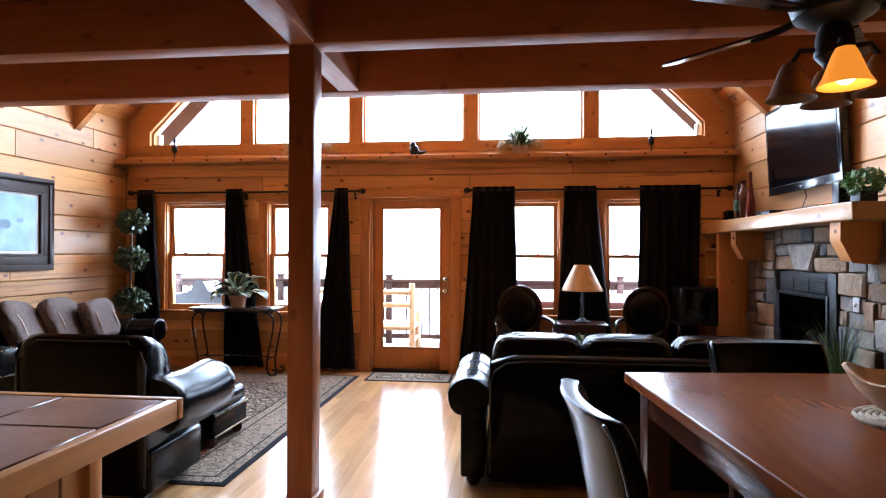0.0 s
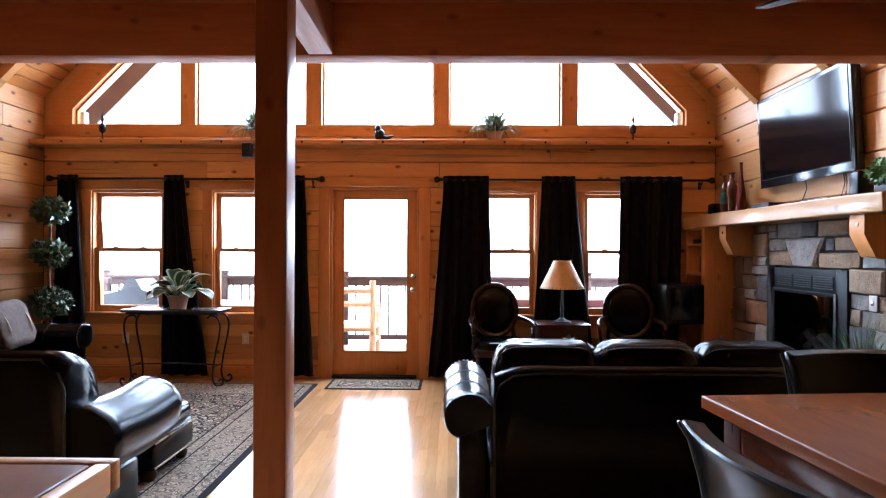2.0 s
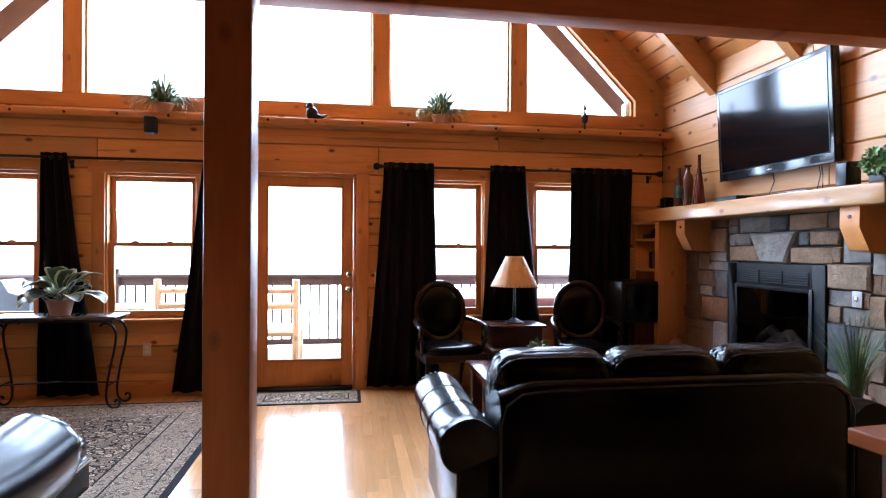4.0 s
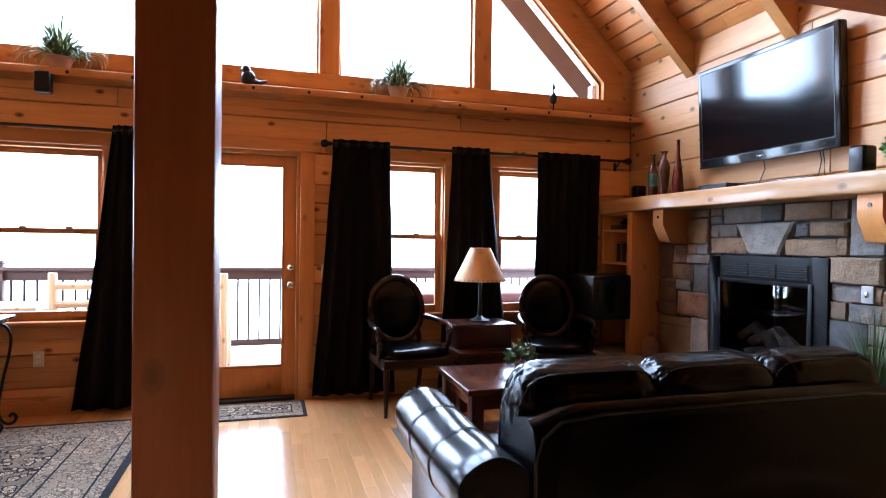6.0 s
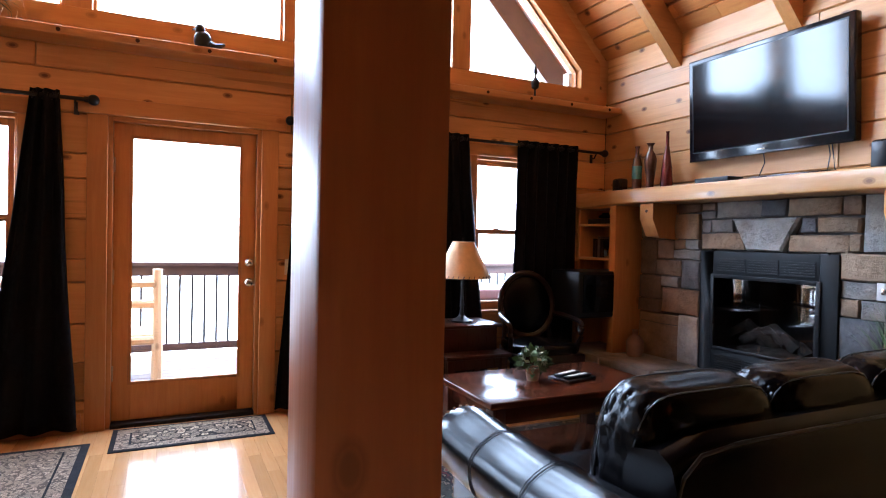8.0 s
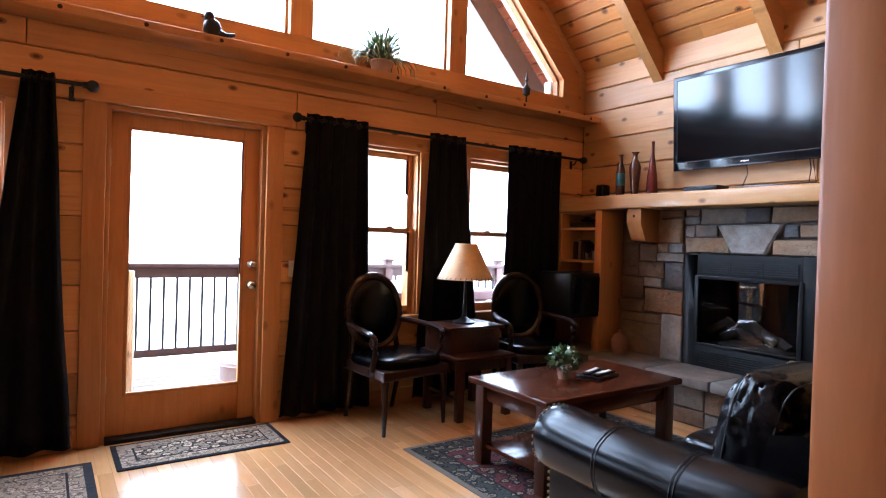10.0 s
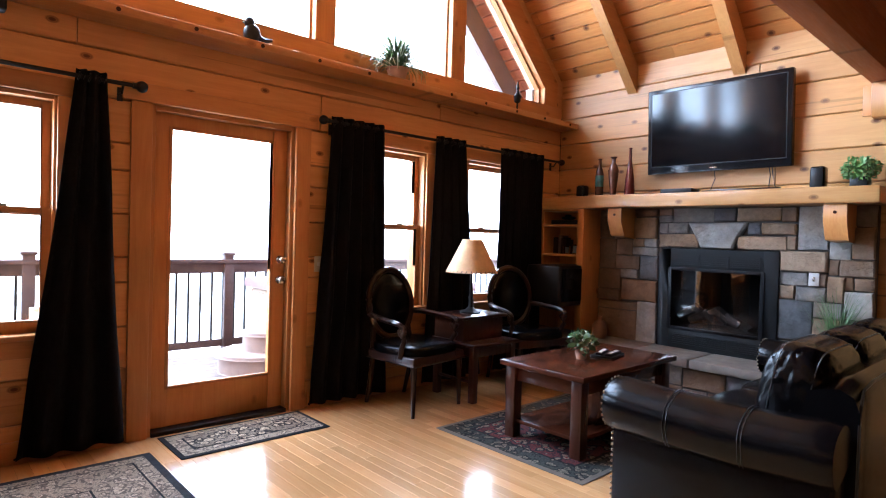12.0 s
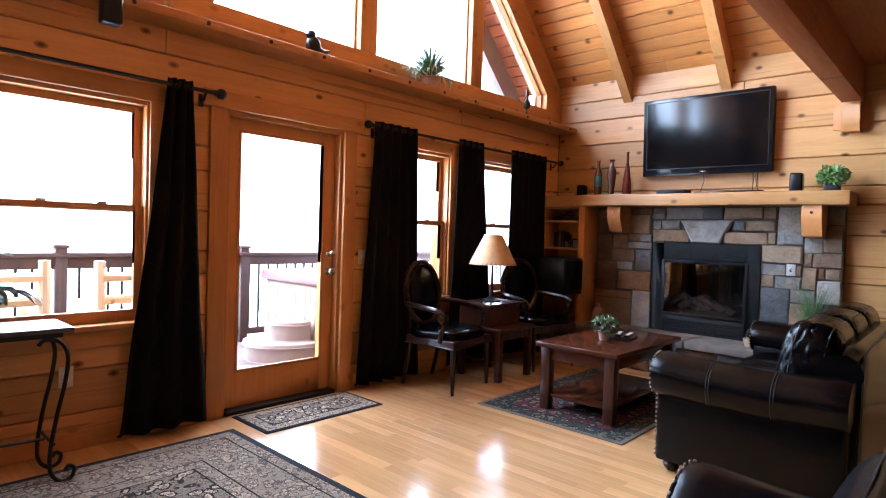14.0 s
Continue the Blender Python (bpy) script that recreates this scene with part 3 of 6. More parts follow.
def window(n, x0, x1):
    """A double-hung window: casing, jamb, two sashes, panes and a stool."""
    z0, z1 = 0.70, 2.02
    w = setting("window_%d" % n, soft(box(box(B(), x0, x0 + 0.025, YG - 0.0, YG + 0.2, z0, z1), x1 - 0.025, x1, YG - 0.0, YG + 0.2, z0, z1), 0.003), TRIM_Z, "double-hung window in varnished pine, daylight outside", "window")
    for a, b in ((x0 - 0.10, x0 + 0.01), (x1 - 0.01, x1 + 0.10)):
        part("casing", soft(box(B(), a, b, YG - 0.022, YG, z0 - 0.0, z1), 0.004), TRIM_Z, w)
    part("head_casing", soft(box(B(), x0 - 0.13, x1 + 0.13, YG - 0.028, YG, z1, z1 + 0.10), 0.004), TRIM_X, w)
    part("head_jamb", box(B(), x0 + 0.025, x1 - 0.025, YG, YG + 0.2, z1 - 0.025, z1), TRIM_X, w)
    part("window_sill", soft(box(B(), x0 - 0.13, x1 + 0.13, YG - 0.05, YG + 0.2, z0 - 0.03, z0), 0.006), TRIM_X, w, "pine window stool")
    part("apron", soft(box(B(), x0 - 0.10, x1 + 0.10, YG - 0.02, YG, z0 - 0.13, z0 - 0.032), 0.004), TRIM_X, w)
    mid = 1.375
    for name, a, b, y in (("lower_sash", z0, mid + 0.02, GLASS_Y - 0.03), ("upper_sash", mid - 0.02, z1 - 0.025, GLASS_Y + 0.012)):
        bm = B()
        f = 0.045
        low = 0.07 if name == "lower_sash" else 0.034
        top = 0.034 if name == "lower_sash" else 0.045
        box(bm, x0 + 0.025, x0 + 0.025 + f, y - 0.018, y + 0.018, a, b)
        box(bm, x1 - 0.025 - f, x1 - 0.025, y - 0.018, y + 0.018, a, b)
        box(bm, x0 + 0.025 + f, x1 - 0.025 - f, y - 0.018, y + 0.018, a, a + low)
        box(bm, x0 + 0.025 + f, x1 - 0.025 - f, y - 0.018, y + 0.018, b - top, b)
        sash = part(name, soft(bm, 0.003), TRIM_Z, w)
        pane = part("pane", box(B(), x0 + 0.068, x1 - 0.068, y - 0.002, y + 0.002, a + low - 0.003, b - top + 0.003), GLASS, sash, "clear glass pane")
        pane.visible_shadow = False
    for x in (x0 + 0.25, x1 - 0.25):
        part("sash_lock", soft(box(B(), x - 0.025, x + 0.025, GLASS_Y - 0.055, GLASS_Y - 0.02, mid + 0.02, mid + 0.035), 0.004), BRASS, w, "small brass sash lock")
    return w


for i, o in enumerate(OPENINGS):
    if i != 2:
        window(i + 1 if i < 2 else i, o[0], o[1])

for i, (a, b) in enumerate(((-3.873, -2.70), (-2.53, -1.33), (-1.16, 0.046), (0.217, 1.417), (1.59, 2.753))):
    top = [RAKE - abs(q - XC) for q in (a, b)]
    if i == 2:
        top = [min(top)] * 2
    poly = [(a, PANE_Z), (b, PANE_Z), (b, top[1]), (a, top[0])]
    drop = 0.02 if i == 2 else 0.028
    inner = [(a + 0.02, PANE_Z + 0.02), (b - 0.02, PANE_Z + 0.02), (b - 0.02, top[1] - (drop if top[1] >= top[0] else 0.008)), (a + 0.02, top[0] - (drop if top[0] >= top[1] else 0.008))]
    bm = B()
    for k in range(4):
        prism(bm, [poly[k], poly[(k + 1) % 4], inner[(k + 1) % 4], inner[k]], "y", GLASS_Y - 0.02, GLASS_Y + 0.04)
    w = setting("window_gable", bm, TRIM_X, "fixed gable window with a thin pine stop", "window")
    pane = part("pane", prism(B(), poly, "y", GLASS_Y + 0.01, GLASS_Y + 0.014), GLASS, w, "clear glass pane")
    pane.visible_shadow = False
    if i in (0, 4):
        c, d = (a, a + 0.055) if i == 0 else (b - 0.055, b)
        part("outer_stile", box(B(), c, d, GLASS_Y + 0.045, GLASS_Y + 0.12, PANE_Z, RAKE - max(abs(c - XC), abs(d - XC))), VINYL, w, "white outer window stile")
        f = 0.022
        rake = [(a, top[0]), (b, top[1]), (b, top[1] - f), (a, top[0] - f)]
        part("outer_rail", prism(B(), rake, "y", GLASS_Y + 0.045, GLASS_Y + 0.08), VINYL, w, "white outer window rail")

x0, x1 = -1.07, -0.09
door = setting("door_1", soft(box(box(B(), x0, x0 + 0.035, YG, YG + 0.2, 0, 2.06), x1 - 0.035, x1, YG, YG + 0.2, 0, 2.06), 0.003), TRIM_Z, "closed full-glass patio door in varnished pine", "door")
part("head_jamb", box(B(), x0 + 0.035, x1 - 0.035, YG, YG + 0.2, 2.03, 2.06), TRIM_X, door)
part("casing", soft(box(B(), x0 - 0.11, x0 + 0.008, YG - 0.03, YG, 0, 2.06), 0.005), TRIM_Z, door)
part("casing", soft(box(B(), x1 - 0.008, x1 + 0.11, YG - 0.03, YG, 0, 2.06), 0.005), TRIM_Z, door)
part("head_casing", soft(box(B(), x0 - 0.16, x1 + 0.16, YG - 0.036, YG, 2.062, 2.17), 0.005), TRIM_X, door)
part("threshold", soft(box(B(), x0 + 0.035, x1 - 0.035, YG - 0.02, YG + 0.2, -0.004, 0.028), 0.006), IRON, door, "dark metal threshold")
bm = B()
yd = YG + 0.065
for a, b, c, d in ((x0 + 0.036, -0.925, 0.029, 2.029), (-0.232, x1 - 0.036, 0.029, 2.029), (-0.925, -0.232, 0.029, 0.28), (-0.925, -0.232, 1.94, 2.029)):
    box(bm, a, b, yd, yd + 0.045, c, d)
slab = part("leaf", soft(bm, 0.003), TRIM_Z, door)
bm = B()
for a, b, c, d in ((-0.94, -0.92, 0.27, 1.95), (-0.237, -0.217, 0.27, 1.95), (-0.92, -0.237, 0.27, 0.29), (-0.92, -0.237, 1.93, 1.95)):
    box(bm, a, b, yd - 0.008, yd - 0.0005, c, d)
part("glazing_bead", soft(bm, 0.002), TRIM_Z, slab)
pane = part("pane", box(B(), -0.93, -0.227, yd + 0.02, yd + 0.024, 0.275, 1.945), GLASS, slab, "clear full-length glass")
pane.visible_shadow = False
for z, r in ((1.10, 0.024), (0.955, 0.030)):
    bm = B()
    tube(bm, [(-0.165, yd - 0.012, z), (-0.165, yd, z)], 0.030, 14)
    tube(bm, [(-0.165, yd - 0.045, z), (-0.165, yd - 0.012, z)], 0.012, 10)
    puff(bm, -0.165, yd - 0.055, z, r, 0.018, r, 2.2, 4, 0)
    part("door_handle" if z < 1 else "deadbolt", bm, METAL, slab, "brushed nickel knob")
for z in (0.35, 1.0, 1.75):
    part("hinge", box(B(), x0 + 0.028, x0 + 0.046, yd - 0.01, yd + 0.0, z - 0.05, z + 0.05), BRASS, door)

# switch and socket plates
def plate(x, z, holes, label):
    t = thing("socket" if holes == 2 else "light_switch", label, "socket" if holes == 2 else "switch", "", (x, YG - 0.008, z))
    part("plate", soft(box(B(), -0.036, 0.036, -0.004, 0.004, -0.058, 0.058), 0.003), ALMOND, t)
    for k in range(holes):
        zz = (k - (holes - 1) / 2) * 0.04
        part("outlet" if holes == 2 else "toggle", soft(box(B(), -0.015, 0.015, -0.008, -0.004, zz - 0.013, zz + 0.013), 0.002), WHITE, t)


plate(-3.27, 0.42, 2, "almond wall socket in the log wall below a window")
plate(-1.97, 0.42, 2, "almond wall socket in the log wall below a window")
plate(0.115, 1.07, 1, "almond light switch on the log wall beside the door")

# ---- curtains on iron rods ----


def rod(x0, x1, z=2.135, y=6.785):
    t = thing("curtain_rod", "black iron curtain rod with ball finials above the windows", "curtain rod", "curtain rods")
    part("pole", tube(B(), [(x0, y, z), (x1, y, z)], 0.0125, 10), IRON, t)
    for x, s in ((x0, -1), (x1, 1)):
        bm = B()
        tube(bm, [(x, y, z), (x + s * 0.03, y, z)], 0.018, 10)
        puff(bm, x + s * 0.05, y, z, 0.034, 0.034, 0.034, 2.0, 5, 0)
        part("finial", bm, IRON, t)
    for x in (x0 + 0.05, (x0 + x1) / 2, x1 - 0.05):
        bm = B()
        tube(bm, [(x, YG - 0.004, z - 0.05), (x, y + 0.03, z - 0.05), (x, y, z - 0.014)], 0.007, 8)
        box(bm, x - 0.015, x + 0.015, YG - 0.006, YG, z - 0.09, z - 0.01)
        part("bracket", bm, IRON, t)


def curtain(a0, a1, b0, b1, folds, z0=0.045, label="", bulge=0.0):
    """A panel hanging from (a0, a1) at the rod to (b0, b1) at its hem, in soft folds."""
    t = thing("curtain", label or "black floor-length curtain panel hung from an iron rod", "curtain", "curtains")
    bm = B()
    nu, nv = folds * 10, 26
    zt = 2.175
    rows = []
    for j in range(nv + 1):
        v = j / nv
        k = v ** (1.15 + bulge)
        row = []
        for i in range(nu + 1):
            u = i / nu
            x = (a0 + (a1 - a0) * u) * (1 - k) + (b0 + (b1 - b0) * u) * k
            amp = 0.020 + 0.014 * v
            y = 6.785 + amp * math.sin(u * folds * 2 * math.pi + 0.5 * noise.noise(Vector((u * 4, v * 2.5, a0)))) - 0.025 * v
            y += 0.03 * v * noise.noise(Vector((u * 3 + a0, v * 3, 1.7)))
            x += 0.010 * noise.noise(Vector((u * 5, v * 4, a0 + 3)))
            row.append(bm.verts.new((x, y, zt + (z0 - zt) * v)))
        rows.append(row)
    for q, s in zip(rows, rows[1:]):
        for i in range(nu):
            bm.faces.new((q[i], q[i + 1], s[i + 1], s[i]))
    ob = part("panel", bm, DRAPE, t)
    sol = ob.modifiers.new("cloth", "SOLIDIFY")
    sol.thickness, sol.offset = 0.004, 0
    hem = B()
    tube(hem, [(r.x, r.y, r.z) for r in [Vector((b0 + (b1 - b0) * q / nu, 6.76 + 0.032 * math.sin(q / nu * folds * 2 * math.pi), z0 + 0.006)) for q in range(nu + 1)]], 0.006, 5)
    part("hem", hem, DRAPE, t)
    for k in range(folds * 2):
        u = (k + 0.5) / (folds * 2)
        x = a0 + (a1 - a0) * u
        ring = B()
        pts = [(x + 0.004 * math.sin(q), 6.785 + 0.022 * math.cos(q), 2.135 + 0.022 * math.sin(q)) for q in (2 * math.pi * w / 12 for w in range(13))]
        part("grommet", tube(ring, pts, 0.0045, 5), IRON, t)
    return t


rod(-4.02, -1.19)
rod(0.14, 2.94)
curtain(-3.98, -3.76, -4.02, -3.62, 3)
curtain(-2.83, -2.62, -2.84, -2.33, 3)
curtain(-1.475, -1.32, -1.73, -1.21, 3)
curtain(0.16, 0.64, 0.01, 0.70, 5)
curtain(1.20, 1.55, 1.09, 1.78, 4)
curtain(2.03, 2.68, 1.98, 2.62, 6)

# ---- fireplace ----
STONE_X = 2.985
setting("chimney_backing", box(B(), STONE_X + 0.02, XR + 0.04, 3.995, 5.63, 1.26, 1.63), MORTAR, "mortar bed behind the stones", "fireplace")
rnd = random.Random(5)
fp = thing("fireplace", "tan and grey ashlar fireplace surround with a black gas firebox", "fireplace")
for y0, y1, z0, z1 in ((3.995, 4.62, 0.35, 1.26), (5.63, 6.28, 0.35, 1.62)):
    part("mortar", box(B(), STONE_X + 0.018, XR + 0.04, y0, y1, z0, z1), MORTAR, fp)


def split(y0, y1, z0, z1, out, wide=0.40, tall=0.27):
    w, h = y1 - y0, z1 - z0
    if w > wide or (w > 0.22 and w > h * 2.6):
        c = y0 + w * rnd.uniform(0.35, 0.65)
        split(y0, c, z0, z1, out, wide, tall)
        split(c, y1, z0, z1, out, wide, tall)
    elif h > tall or (h > 0.15 and rnd.random() < 0.35):
        c = z0 + h * rnd.uniform(0.32, 0.68)
        split(y0, y1, z0, c, out, wide * rnd.uniform(0.7, 1), tall)
        split(y0, y1, c, z1, out, wide * rnd.uniform(0.7, 1), tall)
    else:
        out.append((y0, y1, z0, z1))


def stone(poly, x, proud, parent, name="stone", tone="grey"):
    """One rough-faced stone: poly is its outline in (y, z), x the wall face behind it."""
    bm = B()
    cy, cz = sum(p[0] for p in poly) / len(poly), sum(p[1] for p in poly) / len(poly)
    pts = []
    for i, (a, b) in enumerate(zip(poly, poly[1:] + poly[:1])):
        for f in (0.0, 0.5):
            pts.append((a[0] + (b[0] - a[0]) * f + rnd.uniform(-0.004, 0.004), a[1] + (b[1] - a[1]) * f + rnd.uniform(-0.004, 0.004)))
    n = len(pts)
    back = [bm.verts.new((x + 0.03, *p)) for p in pts]
    edge = [bm.verts.new((x - proud * 0.6 + rnd.uniform(-0.003, 0.003), *p)) for p in pts]
    face = [bm.verts.new((x - proud + rnd.uniform(-0.006, 0.006), p[0] + (cy - p[0]) * 0.10, p[1] + (cz - p[1]) * 0.12)) for p in pts]
    mid = bm.verts.new((x - proud - rnd.uniform(0.0, 0.008), cy, cz))
    for i in range(n):
        j = (i + 1) % n
        bm.faces.new((back[i], back[j], edge[j], edge[i]))
        bm.faces.new((edge[i], edge[j], face[j], face[i]))
        bm.faces.new((face[i], face[j], mid))
    return part(name, bm, STONES[tone], parent)


def rect(y0, y1, z0, z1, g=0.006):
    return [(y0 + g, z0 + g), (y1 - g, z0 + g), (y1 - g, z1 - g), (y0 + g, z1 - g)]


# outlines (y0, y1, z0, z1) and colour of each stone beside and over the firebox
LEFT_STONES = [
    (5.66, 5.87, 1.55, 1.62, "brown"), (5.67, 5.91, 1.345, 1.545, "tan"), (5.91, 6.085, 1.18, 1.335, "brown"), (5.79, 5.905, 1.265, 1.34, "tan"),
    (5.65, 5.785, 1.265, 1.34, "grey"), (5.65, 5.905, 1.185, 1.26, "grey"), (5.835, 6.09, 1.05, 1.175, "brown"), (5.64, 5.83, 0.955, 1.18, "slate"),
    (6.03, 6.275, 0.85, 1.04, "umber"), (5.835, 6.025, 0.96, 1.045, "grey"), (5.65, 6.015, 0.75, 0.95, "rust"), (6.02, 6.275, 0.735, 0.845, "umber"),
    # last in this row: its umber takes in the corbel's shading
    (5.85, 6.275, 0.65, 0.73, "brown"), (5.65, 5.845, 0.37, 0.745, "pale"), (5.85, 6.275, 0.36, 0.645, "brown"), (6.095, 6.275, 1.05, 1.34, "umber"),
    (5.915, 6.11, 1.34, 1.55, "brown"), (5.875, 6.275, 1.555, 1.62, "brown"), (6.115, 6.275, 1.345, 1.55, "umber"),
]
TOP_STONES = [
    (5.52, 5.65, 1.50, 1.555, "grey"), (5.52, 5.65, 1.56, 1.62, "brown"), (5.155, 5.515, 1.50, 1.62, "grey"), (4.965, 5.15, 1.505, 1.62, "slate"),
    (4.625, 4.96, 1.505, 1.62, "tan"), (4.51, 4.62, 1.50, 1.62, "brown"), (5.565, 5.645, 1.40, 1.49, "grey"), (5.375, 5.56, 1.40, 1.49, "grey"),
    (4.77, 4.87, 1.395, 1.49, "slate"), (4.51, 4.765, 1.395, 1.49, "tan"), (5.285, 5.645, 1.27, 1.39, "tan"), (4.58, 4.95, 1.27, 1.385, "tan"), (4.51, 4.575, 1.28, 1.385, "tan"),
]
RIGHT_STONES = [
    (4.30, 4.50, 1.285, 1.62, "pale"), (4.29, 4.62, 1.11, 1.275, "tan"), (4.15, 4.285, 1.22, 1.35, "pale"), (4.00, 4.145, 1.225, 1.46, "tan"),
    (4.155, 4.295, 1.355, 1.62, "grey"), (4.00, 4.15, 1.465, 1.62, "grey"), (4.22, 4.285, 1.10, 1.215, "brown"), (3.995, 4.215, 1.095, 1.22, "brown"),
    (4.425, 4.62, 1.005, 1.105, "grey"), (4.295, 4.42, 1.005, 1.105, "brown"), (4.51, 4.62, 0.89, 1.0, "tan"), (4.295, 4.505, 0.89, 1.0, "grey"),
    (4.18, 4.29, 0.89, 1.09, "tan"), (4.125, 4.175, 0.99, 1.09, "rust"), (3.995, 4.12, 0.99, 1.09, "brown"), (4.38, 4.62, 0.58, 0.885, "slate"),
    (4.18, 4.375, 0.77, 0.885, "grey"), (4.18, 4.375, 0.57, 0.765, "tan"), (3.995, 4.175, 0.78, 0.985, "pale"),
]
for y0, y1, z0, z1, tone in LEFT_STONES + TOP_STONES + RIGHT_STONES:
    stone(rect(y0, y1, z0, z1, 0.0015), STONE_X, rnd.uniform(0.004, 0.032), fp, tone=tone)
cells = []
split(3.995, 4.62, 0.36, 0.565, cells)
for c in cells:
    stone(rect(*c, 0.004), STONE_X, rnd.uniform(0.006, 0.028), fp, tone=rnd.choice(("tan", "brown", "grey")))
key = stone([(4.985, 1.268), (5.245, 1.268), (5.365, 1.495), (4.87, 1.495)], STONE_X, 0.045, fp, "keystone", "pale")
tagged(key, "pale grey wedge-shaped keystone")

# firebox: steel face, louvres, glass and ceramic logs
fx = STONE_X - 0.012
bm = B()
for a, b, c, d in ((4.62, 4.735, 0.37, 1.26), (5.515, 5.63, 0.37, 1.26), (4.735, 5.515, 1.075, 1.26), (4.735, 5.515, 0.37, 0.555)):
    box(bm, fx - 0.02, fx + 0.02, a, b, c, d)
part("firebox_face", soft(bm, 0.004), FIREBLACK, fp, "black steel firebox face")
for k in range(3):
    ya = 4.76 + k * 0.245
    for row in range(6):
        z = 1.115 + row * 0.017
        part("louvre", box(B(), fx - 0.028, fx - 0.019, ya, ya + 0.225, z, z + 0.008), FIREBLACK, fp)
    for row in range(6):
        z = 0.405 + row * 0.017
        part("louvre", box(B(), fx - 0.028, fx - 0.019, ya, ya + 0.225, z, z + 0.008), FIREBLACK, fp)
bm = B()
for a, b, c, d in ((4.72, 4.75, 0.54, 1.09), (5.50, 5.53, 0.54, 1.09), (4.75, 5.50, 0.54, 0.565), (4.75, 5.50, 1.065, 1.09)):
    box(bm, fx - 0.03, fx - 0.018, a, b, c, d)
part("glass_frame", soft(bm, 0.003), BLACK, fp)
bm = B()
box(bm, 3.5, 3.52, 4.62, 5.63, 0.3, 1.3)
box(bm, fx, 3.5, 4.70, 4.72, 0.3, 1.3)
box(bm, fx, 3.5, 5.53, 5.55, 0.3, 1.3)
box(bm, fx, 3.5, 4.72, 5.53, 0.5, 0.545)
box(bm, fx, 3.5, 4.72, 5.53, 1.09, 1.12)
part("firebox_lining", bm, CHAR, fp, "sooty firebrick lining")
part("fire_glass", box(B(), fx - 0.022, fx - 0.018, 4.74, 5.51, 0.555, 1.075), FIRE_GLASS, fp, "dark reflecting fire glass").visible_shadow = False
for k in range(5):
    ya, zz = 4.85 + k * 0.1, 0.575 + 0.03 * (k % 3)
    bm = B()
    tube(bm, [(3.08 + 0.03 * k, ya, zz), (3.15, ya + 0.12, zz + 0.05 + 0.02 * k), (3.22 - 0.02 * k, ya + 0.26, zz + 0.03)], 0.045, 9, 0.032)
    for v in bm.verts:
        v.co += Vector((noise.noise(v.co * 18), noise.noise(v.co * 18 + Vector((5, 0, 0))), noise.noise(v.co * 18 + Vector((0, 7, 0))))) * 0.02
    part("ceramic_log", bm, LOGCHAR, fp)
bm = B()
puff(bm, 3.12, 5.1, 0.56, 0.13, 0.3, 0.035, 2.4, 10, 0.03)
part("ember_bed", bm, LOGCHAR, fp)
plate_t = thing("fireplace_switch", "pale grey fireplace switch plate set in the stone", "switch", "", (2.957, 4.375, 1.06))
part("plate", soft(box(B(), -0.004, 0.004, -0.036, 0.036, -0.050, 0.050), 0.003), PLATE, plate_t)
part("toggle", soft(box(B(), -0.012, -0.004, -0.008, 0.008, -0.016, 0.016), 0.002), METAL, plate_t)

# hearth: slabs over a low stone front
hearth = thing("hearth", "raised hearth of rough grey stone slabs on a low stone front", "hearth")
part("core", box(B(), 2.60, XR + 0.04, 3.9, 6.80, 0.0, 0.30), MORTAR, hearth)
ys = [3.85, 4.5, 5.12, 5.66, 6.22, 6.81]
for a, b in zip(ys, ys[1:]):
    bm = soft(box(B(), 2.50, XR - 0.06, a + 0.005, b - 0.005, 0.295, 0.37), 0.014)
    bmesh.ops.subdivide_edges(bm, edges=[e for e in bm.edges if e.calc_length() > 0.25], cuts=5, use_grid_fill=True)
    for v in bm.verts:
        if v.co.x < 2.55:
            v.co.x += noise.noise(Vector((v.co.y * 6, v.co.z * 6, 0))) * 0.022
    part("slab", bm, SLAB, hearth)
cells = []
split(3.9, 4.85, 0.0, 0.29, cells)
split(4.85, 5.85, 0.0, 0.29, cells)
split(5.85, 6.80, 0.0, 0.29, cells)
for c in cells:
    stone(rect(*c, 0.008), 2.60, rnd.uniform(0.01, 0.03), hearth, tone=rnd.choice(("tan", "brown", "grey", "slate", "rust")))

# mantel with corbels
mantel = thing("mantel_shelf", "thick pale pine mantel beam on two corbels over the fireplace", "mantel")
bm = soft(box(B(), 2.69, XR + 0.0, 3.93, 6.82, 1.622, 1.742), 0.012, 3)
bmesh.ops.subdivide_edges(bm, edges=[e for e in bm.edges if e.calc_length() > 1.5], cuts=24, use_grid_fill=True)
for v in bm.verts:
    if v.co.x < 2.75:
        v.co.x += noise.noise(Vector((v.co.y * 2.3, v.co.z * 3, 4))) * 0.012
        v.co.z += noise.noise(Vector((v.co.y * 1.7, 8, v.co.z))) * 0.006
part("beam", bm, MANTEL, mantel)
for y in (4.20, 5.97):
    poly = [(2.73, 1.622), (2.73, 1.50), (2.80, 1.36), (XR, 1.34), (XR, 1.622)]
    part("corbel", soft(prism(B(), poly, "y", y - 0.075, y + 0.075), 0.008), TRIM_Z, mantel)
    part("peg", tube(B(), [(2.726, y, 1.56), (2.74, y, 1.56)], 0.012, 10), CHERRY_D, mantel)

